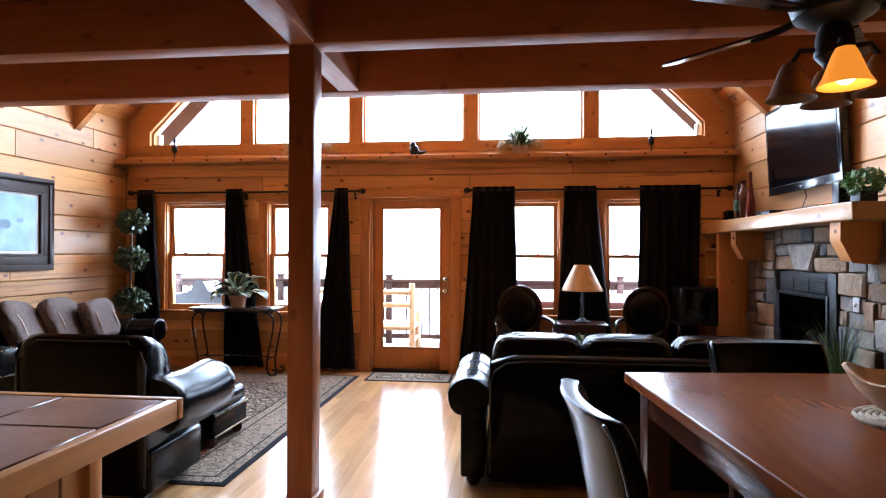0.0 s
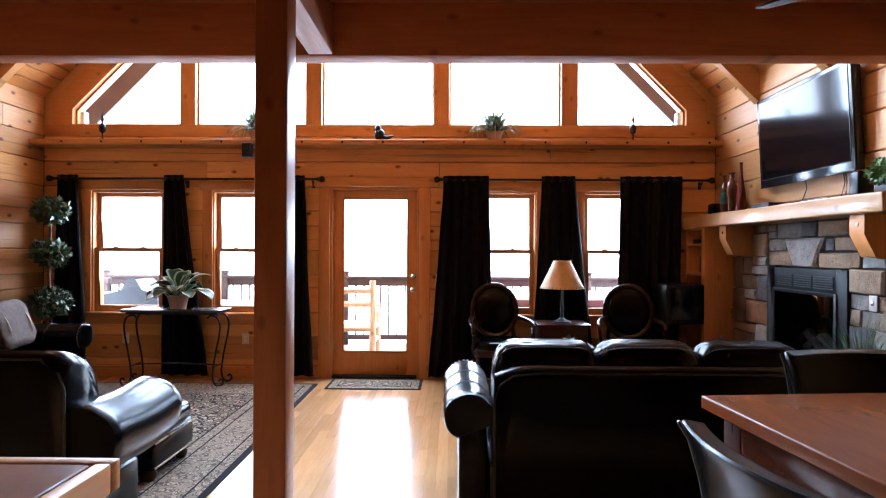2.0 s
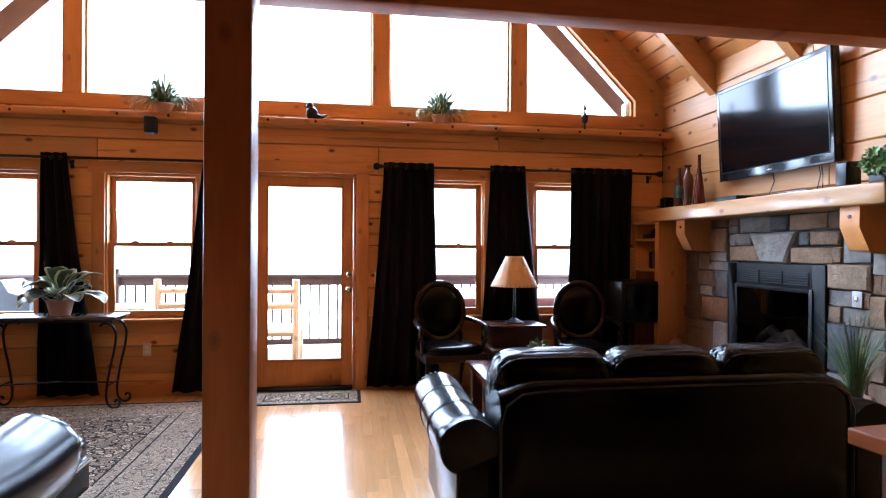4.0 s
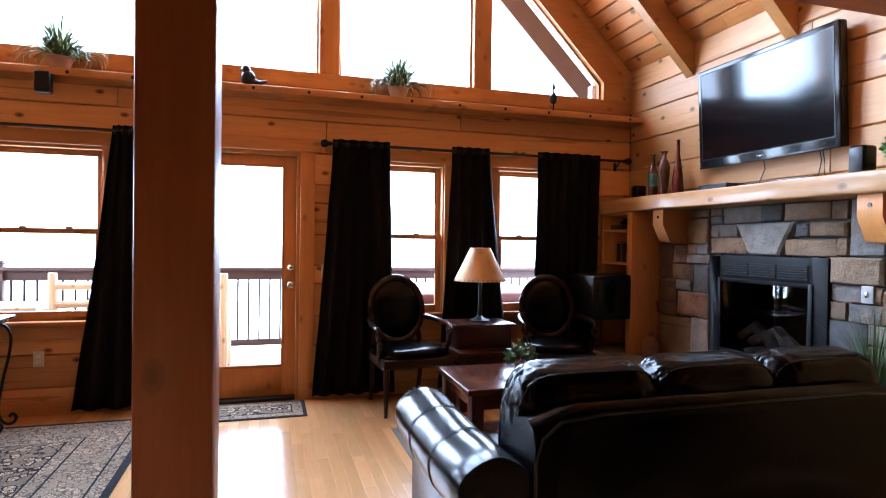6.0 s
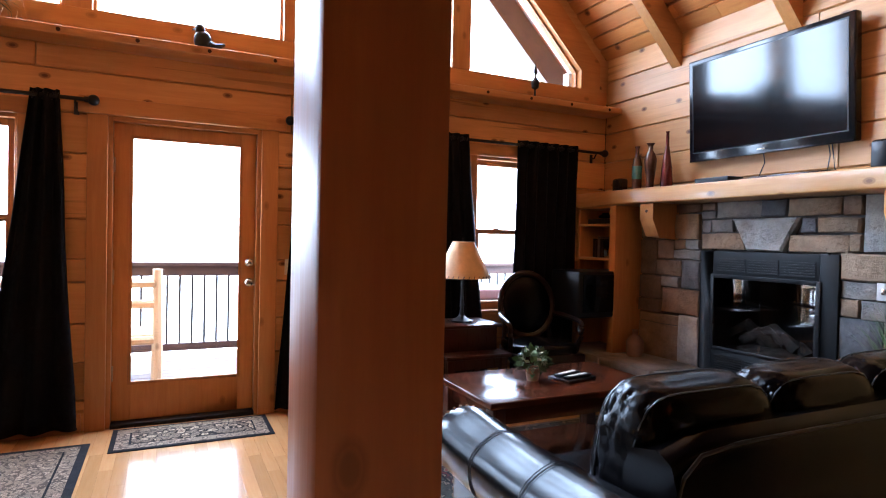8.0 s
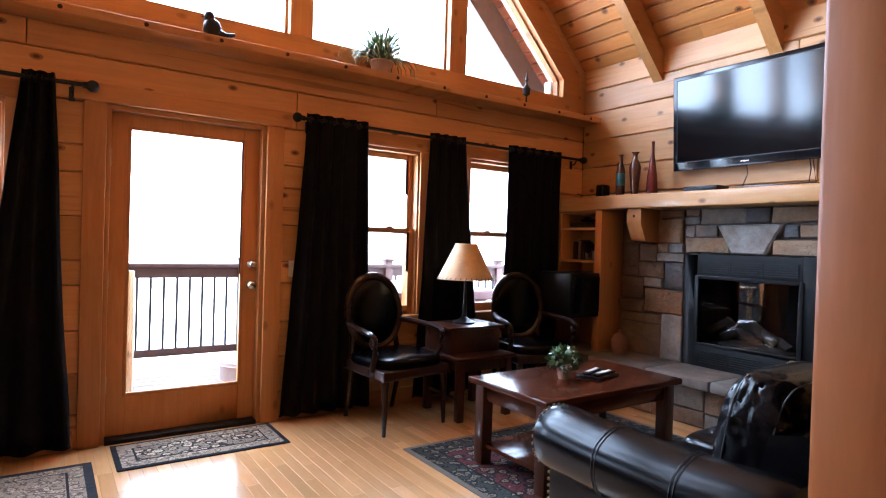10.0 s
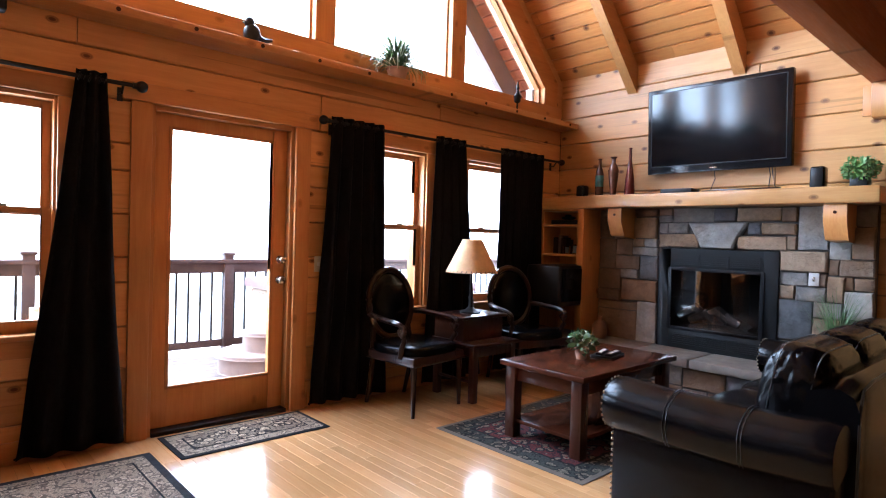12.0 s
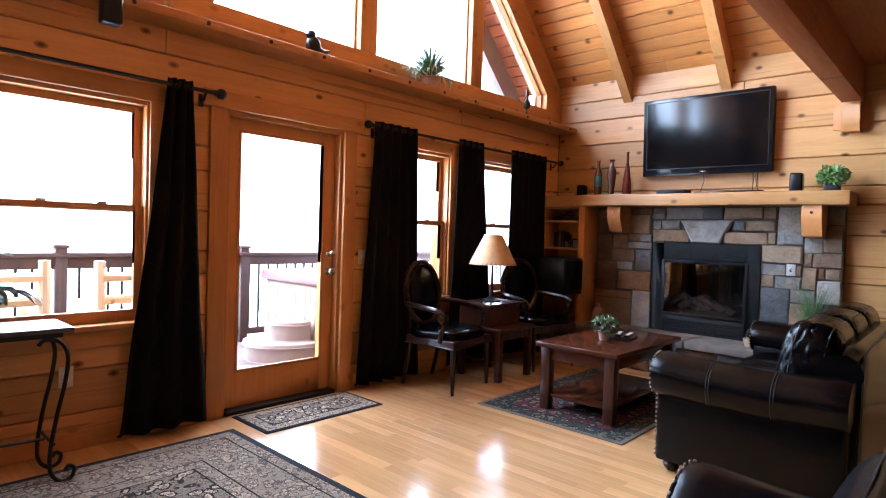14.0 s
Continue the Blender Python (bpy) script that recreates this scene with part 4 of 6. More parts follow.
# bookcase between the fireplace and the gable wall
bc = thing("bookcase", "open pine bookcase built in beside the fireplace", "bookcase")
part("side_panel", soft(box(B(), 2.70, XR, 6.285, 6.36, 0.37, 1.618), 0.005), TRIM_Z, bc)
part("side_panel", soft(box(B(), 2.74, XR, 6.80, 6.835, 0.37, 1.618), 0.005), TRIM_Z, bc)
part("back_panel", box(B(), XR - 0.03, XR - 0.004, 6.36, 6.80, 0.37, 1.618), TRIM_Z, bc)
for z in (0.64, 1.145, 1.445):
    part("shelf", soft(box(B(), 2.73, XR - 0.03, 6.36, 6.80, z, z + 0.022), 0.004), MANTEL, bc)
part("top", box(B(), 2.72, XR - 0.004, 6.36, 6.80, 1.60, 1.619), TRIM_Y, bc)

# ---- leather seating ----


def rolled_arm(parent, x, s, y0, y1, top, mat, r=0.125, tuck=0.055, banded=True):
    """An arm along y whose outer side faces s: a panel with a fat roll on top, seams and nail heads."""
    cx, cz = x - s * r * 0.85, top - r
    pts = []
    for k in range(19):
        a = math.radians(-62 + k * 14.5) if s > 0 else math.radians(242 - k * 14.5)
        wob = 1 + 0.02 * math.sin(k * 1.3)
        pts.append((cx + r * wob * math.cos(a) * 1.08, cz + r * wob * math.sin(a)))
    bm = B()
    rows = []
    ny = 22
    for j in range(ny + 1):
        y = y0 + (y1 - y0) * j / ny
        pinch = 1.0 if 0 < j < ny else 0.94
        sag = -0.012 * math.sin(math.pi * j / ny) + 0.006 * noise.noise(Vector((y * 4, x, 0)))
        rows.append([bm.verts.new((cx + (px - cx) * pinch, y, cz + (pz - cz) * pinch + sag)) for px, pz in pts])
    for q, t in zip(rows, rows[1:]):
        for i in range(len(pts) - 1):
            bm.faces.new((q[i], q[i + 1], t[i + 1], t[i]))
        bm.faces.new((q[-1], q[0], t[0], t[-1]))
    bm.faces.new(rows[0])
    bm.faces.new(rows[-1])
    roll = part("arm_roll", bm, mat, parent)
    bm = B()
    a, b = sorted((x - s * tuck, x - s * (tuck + 0.145)))
    box(bm, a, b, y0 + 0.01, y1 - 0.012, 0.06, cz - r * 0.45)
    part("arm_panel", soft(bm, 0.018, 3), mat, parent)
    for f in (0.33, 0.66) if banded else ():
        yy = y0 + (y1 - y0) * f
        ring = [(cx + (px - cx) * 1.012, yy, cz + (pz - cz) * 1.012 - 0.010) for px, pz in pts[1:-1]]
        part("seam", tube(B(), ring, 0.0016, 5), STITCH, roll)
        part("seam", tube(B(), [(q[0], q[1] + 0.014, q[2]) for q in ring], 0.0016, 5), STITCH, roll)
    face = B()
    puff(face, cx, y1 + 0.004, cz, r * 0.92, 0.02, r * 0.9, 2.6, 6, 0.004)
    part("arm_scroll", face, mat, parent)
    nails = B()
    for k in range(22):
        a = math.radians(-50 + k * 13.2)
        puff(nails, cx + r * 0.97 * math.cos(a), y1 + 0.006, cz + r * 0.95 * math.sin(a), 0.007, 0.005, 0.007, 2, 1, 0)
    for k in range(16):
        puff(nails, x - s * (tuck + 0.011), y1 - 0.008, 0.09 + k * 0.026, 0.007, 0.006, 0.007, 2, 1, 0)
    tagged(part("nailhead_trim", nails, BRASS, parent, "row of small brass nail heads"), kind="stuff")
    return roll


def sofa(name, label, w, d, at, turn, mat, seats, back_top=0.80, cushion_top=0.93, arm_top=0.665, category="sofa", pad=(0.25, 0.125), arm_r=0.125, tuck=0.055, aw=0.25, back_in=0.23, banded=True):
    """A rolled-arm sofa that faces +y, its back at y = 0 and its left outer side at x = 0."""
    t = thing(name, label, category, "", at, turn)
    bm = B()
    box(bm, aw - 0.04, w - aw + 0.04, 0.02, d - 0.08, 0.06, 0.30)
    part("base", soft(bm, 0.02, 3), mat, t)
    bm = B()
    prof = [(0.0, 0.05), (0.0, back_top - 0.07), (0.02, back_top - 0.02), (0.06, back_top), (0.15, back_top - 0.02), (0.24, 0.42), (0.24, 0.05)]
    n = 18
    rows = []
    for i in range(n + 1):
        x = back_in + (w - 2 * back_in) * i / n
        e = min(i, n - i)
        dip = {0: 0.05, 1: 0.012}.get(e, 0.0)
        rows.append([bm.verts.new((x, y + (0.01 if e == 0 else 0) + 0.004 * noise.noise(Vector((x * 3, y, z * 4))), z - (dip if z > 0.5 else 0))) for y, z in prof])
    for q, r in zip(rows, rows[1:]):
        for k in range(len(prof)):
            k2 = (k + 1) % len(prof)
            bm.faces.new((q[k], q[k2], r[k2], r[k]))
    bm.faces.new(rows[0])
    bm.faces.new(rows[-1])
    back = part("backrest", soft(bm, 0.012, 2, 40), mat, t)
    x0, x1 = back_in, w - back_in
    pts = [(x0 + 0.005, 0.004, 0.10), (x0 + 0.004, 0.002, back_top - 0.16), (x0 + 0.03, 0.004, back_top - 0.09), (x0 + 0.10, 0.012, back_top - 0.045)]
    pts += [(x0 + (x1 - x0) * f, 0.012, back_top - 0.030) for f in (0.15, 0.3, 0.5, 0.7, 0.85)]
    pts += [(x1 - 0.10, 0.012, back_top - 0.045), (x1 - 0.03, 0.004, back_top - 0.09), (x1 - 0.004, 0.002, back_top - 0.16), (x1 - 0.005, 0.004, 0.10)]
    part("piping", tube(B(), pts, 0.006, 6), STITCH, back)
    sw = (w - 2 * aw) / seats
    for k in range(seats):
        cx = aw + sw * (k + 0.5)
        bm = B()
        puff(bm, cx, d * 0.58, 0.37, sw * 0.5, d * 0.36, 0.095, 5, 12, 0.012, k * 3.1 + w)
        part("seat_cushion", bm, mat, t)
        bm = B()
        m = Euler((radians(9), 0, 0)).to_matrix()
        puff(bm, cx, pad[0], cushion_top - 0.24, sw * 0.53, pad[1] * 1.12, 0.25, 3.0, 26, 0.014, k * 7.7 + w, m, 0.028, 0.45)
        cu = part("back_cushion", bm, mat, t)
        for sy in (-0.5, 0.5):
            fit_k = (1 - abs(sy) ** 3) ** (1 / 3)
            ring = []
            for q in range(0, 361, 12):
                u, v = math.cos(math.radians(q)), math.sin(math.radians(q))
                k3 = fit_k / (abs(u) ** 3 + abs(v) ** 3) ** (1 / 3)
                ring.append(m @ Vector((sw * 0.53 * math.copysign(abs(u * k3) ** 0.45, u), pad[1] * 1.12 * sy, 0.25 * v * k3)) + Vector((cx, pad[0], cushion_top - 0.24)))
            part("seam", tube(B(), ring, 0.003, 5), STITCH, cu)
    rolled_arm(t, 0.0, -1, 0.02, d, arm_top, mat, arm_r, tuck, banded)
    rolled_arm(t, w, 1, 0.02, d, arm_top, mat, arm_r, tuck, banded)
    for x in (tuck + 0.075, w - tuck - 0.075):
        for y in (0.10, d - 0.08):
            part("foot", lathe(B(), [(0.0, 0.0), (0.028, 0.0), (0.042, 0.02), (0.046, 0.035), (0.035, 0.055), (0.03, 0.075)], (x, y, 0), 12), WALNUT, t)
    return t


couch = sofa("loveseat", "dark brown rolled-arm leather sofa with loose back cushions", 2.12, 0.93, (0.235, 3.53, 0), 0, LEATHER_B, 3, 0.80, 0.895)
chair = sofa("armchair", "wide dark leather armchair with rolled arms on the carpet", 1.14, 0.64, (-2.355, 3.05, 0.012), 0, LEATHER, 1, 0.93, 0.89, 0.70, "armchair", (0.19, 0.11), 0.165, 0.21, 0.20, 0.18, False)
sofa("wall_sofa", "dark leather sofa with chenille pillows against the log wall", 2.15, 0.92, (-4.15, 6.18, 0), -90, LEATHER, 3, 0.74, 0.86, 0.68)

ott = thing("ottoman", "dark leather ottoman with brass nail heads on the carpet", "ottoman", "", (-1.84, 4.23, 0.012), 0)
part("body", soft(box(B(), -0.36, 0.36, -0.26, 0.26, 0.07, 0.255), 0.02, 3), LEATHER, ott)
bm = B()
puff(bm, 0, 0, 0.315, 0.38, 0.28, 0.07, 5, 12, 0.015, 2.0)
part("cushion", bm, LEATHER, ott)
for z in (0.09, 0.235):
    bm = B()
    for k in range(26):
        puff(bm, 0.365, -0.25 + k * 0.02, z, 0.005, 0.007, 0.007, 2, 1, 0)
    for k in range(36):
        puff(bm, -0.35 + k * 0.02, 0.264, z, 0.007, 0.005, 0.007, 2, 1, 0)
    tagged(part("nailhead_trim", bm, BRASS, ott, "row of small brass nail heads"), kind="stuff")
for x in (-0.3, 0.3):
    for y in (-0.2, 0.2):
        part("foot", lathe(B(), [(0.0, 0.0), (0.03, 0.0), (0.042, 0.02), (0.044, 0.04), (0.03, 0.07), (0.03, 0.08)], (x, y, 0), 12), CHERRY_D, ott)

for y, x, tilt, big in ((5.30, -3.73, 18, 0.26), (4.86, -3.76, 22, 0.27), (5.60, -3.58, 14, 0.22)):
    p = thing("throw_pillow", "taupe chenille throw pillow with a striped braid on the sofa", "pillow", "pillows on the wall sofa", (x, y, 0.50), 0)
    m = Euler((radians(26 - tilt * 1.6), radians(-tilt - 6), radians(tilt * 2 - 24))).to_matrix()
    bm = B()
    puff(bm, 0, 0, 0.22, 0.075, big, big * 0.95, 4.6, 14, 0.05, y, m)
    part("cushion", bm, CHENILLE, p)
    for q in (-0.62, 0.62):
        pts = []
        for k in range(13):
            a = math.radians(-75 + k * 12.5)
            pts.append(m @ Vector((0.090 * math.cos(a) * 0.92, big * q, big * 0.92 * math.sin(a) * 0.9)) + Vector((0, 0, 0.20)))
        part("braid", tube(B(), pts, 0.011, 5), BRAID, p)

# ---- round the fireplace: tables, chairs, lamp ----


def table_leg(t, x, y, z, w, mat, z0=0.0):
    part("leg", soft(box(B(), x - w / 2, x + w / 2, y - w / 2, y + w / 2, z0, z), 0.005), mat, t)


ct = thing("coffee_table", "cherry coffee table with a lower shelf on a dark rug", "coffee table", "", (0, 0, 0.010))
part("tabletop", soft(box(B(), 0.72, 1.86, 4.90, 5.55, 0.465, 0.50), 0.008, 3), CHERRY_C, ct)
for x in (0.79, 1.79):
    for y in (4.97, 5.48):
        table_leg(ct, x, y, 0.465, 0.075, CHERRY_D)
for a, b, c, d in ((0.82, 1.76, 4.955, 4.98), (0.82, 1.76, 5.47, 5.495), (0.78, 0.80, 5.0, 5.45), (1.78, 1.80, 5.0, 5.45)):
    part("apron", soft(box(B(), a, b, c, d, 0.37, 0.465), 0.003), CHERRY_C, ct)
part("shelf", soft(box(B(), 0.78, 1.80, 4.96, 5.49, 0.095, 0.12), 0.004), CHERRY_C, ct)

st = thing("side_table", "dark wooden side table with a stepped top between the chairs", "side table")
part("tabletop", soft(box(B(), 1.08, 1.62, 6.14, 6.66, 0.44, 0.468), 0.006), CHERRY_D, st)
for x in (1.13, 1.57):
    for y in (6.19, 6.61):
        table_leg(st, x, y, 0.44, 0.055, CHERRY_D)
part("apron", box(B(), 1.155, 1.545, 6.175, 6.195, 0.36, 0.44), CHERRY_D, st)
part("apron", box(B(), 1.12, 1.14, 6.215, 6.585, 0.36, 0.44), CHERRY_D, st)
part("apron", box(B(), 1.56, 1.58, 6.215, 6.585, 0.36, 0.44), CHERRY_D, st)
part("stretcher", tube(B(), [(1.13, 6.19, 0.16), (1.13, 6.61, 0.16)], 0.012), CHERRY_D, st)
part("riser_box", soft(box(B(), 1.12, 1.58, 6.30, 6.65, 0.468, 0.645), 0.005), CHERRY_D, st)
part("riser_top", soft(box(B(), 1.09, 1.61, 6.27, 6.66, 0.645, 0.668), 0.005), CHERRY_D, st)

lamp = thing("table_lamp", "table lamp with a laced parchment shade on a dark iron stem", "lamp", "", (1.36, 6.47, 0.668))
part("base", lathe(B(), [(0, 0), (0.085, 0), (0.085, 0.012), (0.05, 0.025), (0.02, 0.05), (0.014, 0.10), (0.018, 0.13), (0.012, 0.16), (0.011, 0.40), (0, 0.40)], (0, 0, 0), 18), IRON, lamp)
bm = B()
prof = [(0.218, 0.345), (0.085, 0.615), (0.082, 0.613), (0.214, 0.345)]
lathe(bm, prof + prof[:1], (0, 0, 0), 32)
sh = part("shade", bm, PARCH, lamp, "tan parchment shade with laced edges")
for r, z in ((0.218, 0.345), (0.085, 0.615)):
    part("shade_ring", tube(B(), [(r * math.cos(a), r * math.sin(a), z) for a in (2 * math.pi * k / 32 for k in range(33))], 0.004, 5), PARCH, sh)
for k in range(34):
    a = 2 * math.pi * k / 34
    part("lacing", tube(B(), [(0.222 * math.cos(a), 0.222 * math.sin(a), 0.337), (0.214 * math.cos(a + 0.05), 0.214 * math.sin(a + 0.05), 0.36)], 0.003, 4), STITCH, sh)
part("harp", tube(B(), [(0, 0, 0.40), (0, 0, 0.60)], 0.004, 6), IRON, lamp)
part("spider", tube(B(), [(-0.083, 0, 0.607), (0, 0, 0.60), (0.083, 0, 0.607)], 0.003, 5), IRON, lamp)


def oval_chair(at, turn):
    """An oval-backed open armchair that faces -y."""
    t = thing("oval_back_chair", "carved dark wooden armchair with oval back and leather seat", "chair", "oval-backed armchairs by the windows", at, turn)
    rake = math.radians(-9)
    cy, cz = 0.20, 0.76
    def tip(x, y, z):
        return (x, cy + y - (z - 0.45) * math.sin(rake) * 1.0, z)
    ring = [tip(0.235 * math.cos(a), 0, cz + 0.265 * math.sin(a)) for a in (2 * math.pi * k / 36 for k in range(37))]
    part("back_frame", tube(B(), ring, 0.026, 8), WALNUT, t)
    bm = B()
    puff(bm, 0, cy - (cz - 0.45) * math.sin(rake), cz, 0.215, 0.04, 0.245, 2.0, 10, 0.004, 0, Euler((rake, 0, 0)).to_matrix())
    part("back_pad", bm, LEATHER, t)
    bm = B()
    puff(bm, 0, -0.03, 0.455, 0.275, 0.26, 0.055, 4, 12, 0.010, at[0])
    part("seat", bm, LEATHER, t)
    bm = B()
    prism(bm, [(-0.29, -0.285), (0.29, -0.285), (0.245, 0.235), (-0.245, 0.235)], "z", 0.365, 0.43)
    part("seat_frame", soft(bm, 0.012, 3), WALNUT, t)
    for s in (-1, 1):
        part("back_post", tube(B(), [(s * 0.215, 0.21, 0.38), (s * 0.205, 0.225, 0.48), (s * 0.19, 0.24, 0.60)], 0.022, 8), WALNUT, t)
        pts = [(s * 0.225, 0.25, 0.69), (s * 0.27, 0.14, 0.685), (s * 0.30, 0.0, 0.675), (s * 0.31, -0.12, 0.665), (s * 0.305, -0.18, 0.645), (s * 0.30, -0.195, 0.605), (s * 0.30, -0.165, 0.585), (s * 0.30, -0.14, 0.605), (s * 0.30, -0.155, 0.628)]
        part("arm", tube(B(), flowing(pts, 3), 0.023, 8, 0.014), WALNUT, t)
        pts = [(s * 0.30, -0.15, 0.61), (s * 0.295, -0.19, 0.55), (s * 0.285, -0.16, 0.49), (s * 0.28, -0.14, 0.41)]
        part("arm_support", tube(B(), flowing(pts, 3), 0.02, 8), WALNUT, t)
        part("leg", tube(B(), [(s * 0.255, -0.255, 0.37), (s * 0.26, -0.26, 0.28), (s * 0.262, -0.262, 0.12), (s * 0.265, -0.265, 0.0)], 0.027, 8, 0.014), WALNUT, t)
        part("leg", tube(B(), [(s * 0.22, 0.205, 0.38), (s * 0.215, 0.23, 0.2), (s * 0.21, 0.275, 0.0)], 0.022, 8, 0.016), WALNUT, t)
    return t


oval_chair((0.735, 6.47, 0), 8)
oval_chair((2.03, 6.42, 0), -12)

tvset = thing("small_television", "old black television set on a bookcase shelf", "television", "", (2.74, 6.44, 0.662))
part("case", soft(box(B(), -0.40, 0.20, -0.15, 0.24, 0.012, 0.40), 0.02, 3), BLACK, tvset)
part("screen", soft(box(B(), -0.36, -0.04, -0.156, -0.148, 0.06, 0.37), 0.004), SCREEN, tvset)
part("foot", soft(box(B(), -0.02, 0.16, -0.05, 0.2, 0.0, 0.012), 0.003), BLACK, tvset)

# rugs lie flat on the boards


def rug(name, label, x0, x1, y0, y1, rim, bands, field, border, edge):
    """A bound rug: bands of border between dark guard lines, then the field."""
    t = thing(name, label, "rug")
    part("binding", soft(box(B(), x0, x1, y0, y1, 0.0, 0.007), 0.003), edge, t)
    i, z = rim, 0.007
    for wide in bands:
        part("border", box(B(), x0 + i, x1 - i, y0 + i, y1 - i, z, z + 0.0015), border, t)
        i += wide
        part("guard_stripe", box(B(), x0 + i, x1 - i, y0 + i, y1 - i, z + 0.0015, z + 0.002), BINDING, t)
        i, z = i + 0.012, z + 0.002
    part("field", box(B(), x0 + i, x1 - i, y0 + i, y1 - i, z, z + 0.0014), field, t)
    return t


carpet = rug("area_rug", "large grey-beige persian style carpet with a dark edge", -3.52, -1.115, 3.40, 6.58, 0.045, (0.07, 0.24, 0.075), RUG, RUG_B, BINDING)
rug("door_mat", "small persian style mat with black binding at the door", -1.01, -0.05, 6.36, 6.80, 0.03, (0.075,), RUG, RUG_B, BINDING)
rug("hearth_rug", "dark red and black floral rug under the coffee table", 0.50, 2.30, 4.74, 5.91, 0.035, (0.13,), RUG_R, RUG_K, TAUPE)

# ---- dining end: island, table, chairs, fan ----
isl = thing("kitchen_island", "kitchen island with brown tile top and pine edging", "island")
x0, x1, y0, y1, zt = -1.95, -0.47, 0.55, 1.85, 0.935
part("top_slab", box(B(), x0 + 0.03, x1 - 0.03, y0 + 0.03, y1 - 0.03, zt - 0.04, zt - 0.008), GROUT, isl)
for a, b, c, d in ((x0, x1, y1 - 0.035, y1), (x0, x1, y0, y0 + 0.035), (x1 - 0.035, x1, y0 + 0.035, y1 - 0.035), (x0, x0 + 0.035, y0 + 0.035, y1 - 0.035)):
    part("edging", soft(box(B(), a, b, c, d, zt - 0.065, zt + 0.001), 0.005), TRIM_Y, isl)
nx, ny = 4, 4
for i in range(nx):
    for j in range(ny):
        a, c = x0 + 0.038 + i * (x1 - x0 - 0.076) / nx, y0 + 0.038 + j * (y1 - y0 - 0.076) / ny
        part("tile", soft(box(B(), a + 0.004, a + (x1 - x0 - 0.076) / nx - 0.004, c + 0.004, c + (y1 - y0 - 0.076) / ny - 0.004, zt - 0.008, zt), 0.003, 1), TILE, isl)
part("core", box(B(), x0 + 0.22, x1 - 0.24, y0 + 0.12, y1 - 0.14, 0.0, zt - 0.066), LOG_Y, isl)
for k in range(9):
    y = y0 + 0.12 + k * 0.1155
    part("board", soft(box(B(), x1 - 0.24, x1 - 0.222, y + 0.002, y + 0.1135, 0.03, zt - 0.066), 0.004, 1), TRIM_Z, isl)
for k in range(9):
    x = x0 + 0.22 + k * 0.1133
    part("board", soft(box(B(), x + 0.002, x + 0.111, y1 - 0.14, y1 - 0.122, 0.03, zt - 0.066), 0.004, 1), TRIM_Z, isl)
part("corner_post", soft(box(B(), x1 - 0.255, x1 - 0.205, y1 - 0.16, y1 - 0.105, 0.0, zt - 0.066), 0.004), TRIM_Z, isl)

dt = thing("dining_table", "tall cherry dining table with a glossy square top", "dining table", "", (1.03, 2.43, 0), 5.5)
part("tabletop", soft(box(B(), 0, 1.25, -1.55, 0, 0.90, 0.94), 0.006, 3), CHERRY, dt)
for a, b, c, d in ((0.05, 1.20, -0.07, -0.05), (0.05, 1.20, -1.50, -1.48), (0.05, 0.07, -1.48, -0.07), (1.18, 1.20, -1.48, -0.07)):
    part("apron", soft(box(B(), a, b, c, d, 0.80, 0.90), 0.003), CHERRY_C, dt)
for x in (0.09, 1.16):
    for y in (-0.09, -1.46):
        table_leg(dt, x, y, 0.90, 0.085, CHERRY_D)


def dining_chair(at, turn):
    """A high dining chair that faces +y, wrapped in leather."""
    t = thing("dining_chair", "tall black leather dining chair with a curved back", "chair", "chairs round the dining table", at, turn)
    bm = B()
    puff(bm, 0, 0, 0.62, 0.235, 0.235, 0.05, 5, 10, 0.004, at[0])
    part("seat", bm, LEATHER, t)
    bm = B()
    n = 10
    rows = []
    for i in range(n + 1):
        u = i / n * 2 - 1
        col = []
        for z, lean in ((0.60, 0.0), (0.75, -0.02), (0.90, -0.05), (0.985, -0.075), (1.025, -0.10)):
            col.append((u * 0.235, -0.215 + lean - 0.045 * (1 - u * u) , z))
        rows.append(col)
    front = [[bm.verts.new(p) for p in c] for c in rows]
    backv = [[bm.verts.new((p[0], p[1] - 0.055, p[2] + (0.012 if k == 4 else 0))) for k, p in enumerate(c)] for c in rows]
    for i in range(n):
        for k in range(4):
            bm.faces.new((front[i][k], front[i + 1][k], front[i + 1][k + 1], front[i][k + 1]))
            bm.faces.new((backv[i][k], backv[i + 1][k], backv[i + 1][k + 1], backv[i][k + 1]))
        bm.faces.new((front[i][4], front[i + 1][4], backv[i + 1][4], backv[i][4]))
        bm.faces.new((front[i][0], front[i + 1][0], backv[i + 1][0], backv[i][0]))
    for e in (0, n):
        for k in range(4):
            bm.faces.new((front[e][k], front[e][k + 1], backv[e][k + 1], backv[e][k]))
    bmesh.ops.recalc_face_normals(bm, faces=bm.faces)
    back = part("backrest", soft(bm, 0.018, 3, 50), LEATHER, t)
    for e in (0, n):
        part("piping", tube(B(), [Vector(p) + Vector((0.0, -0.055, 0)) for p in rows[e]], 0.004, 5), STITCH, back)
    for x in (-0.19, 0.19):
        for y in (-0.2, 0.19):
            part("leg", soft(box(B(), x - 0.022, x + 0.022, y - 0.022, y + 0.022, 0, 0.58), 0.004), WALNUT, t)
    part("stretcher", box(B(), -0.17, 0.17, 0.18, 0.20, 0.22, 0.25), WALNUT, t)
    return t


dining_chair((1.13, 1.66, 0), -84)
dining_chair((1.70, 2.36, 0), 185)

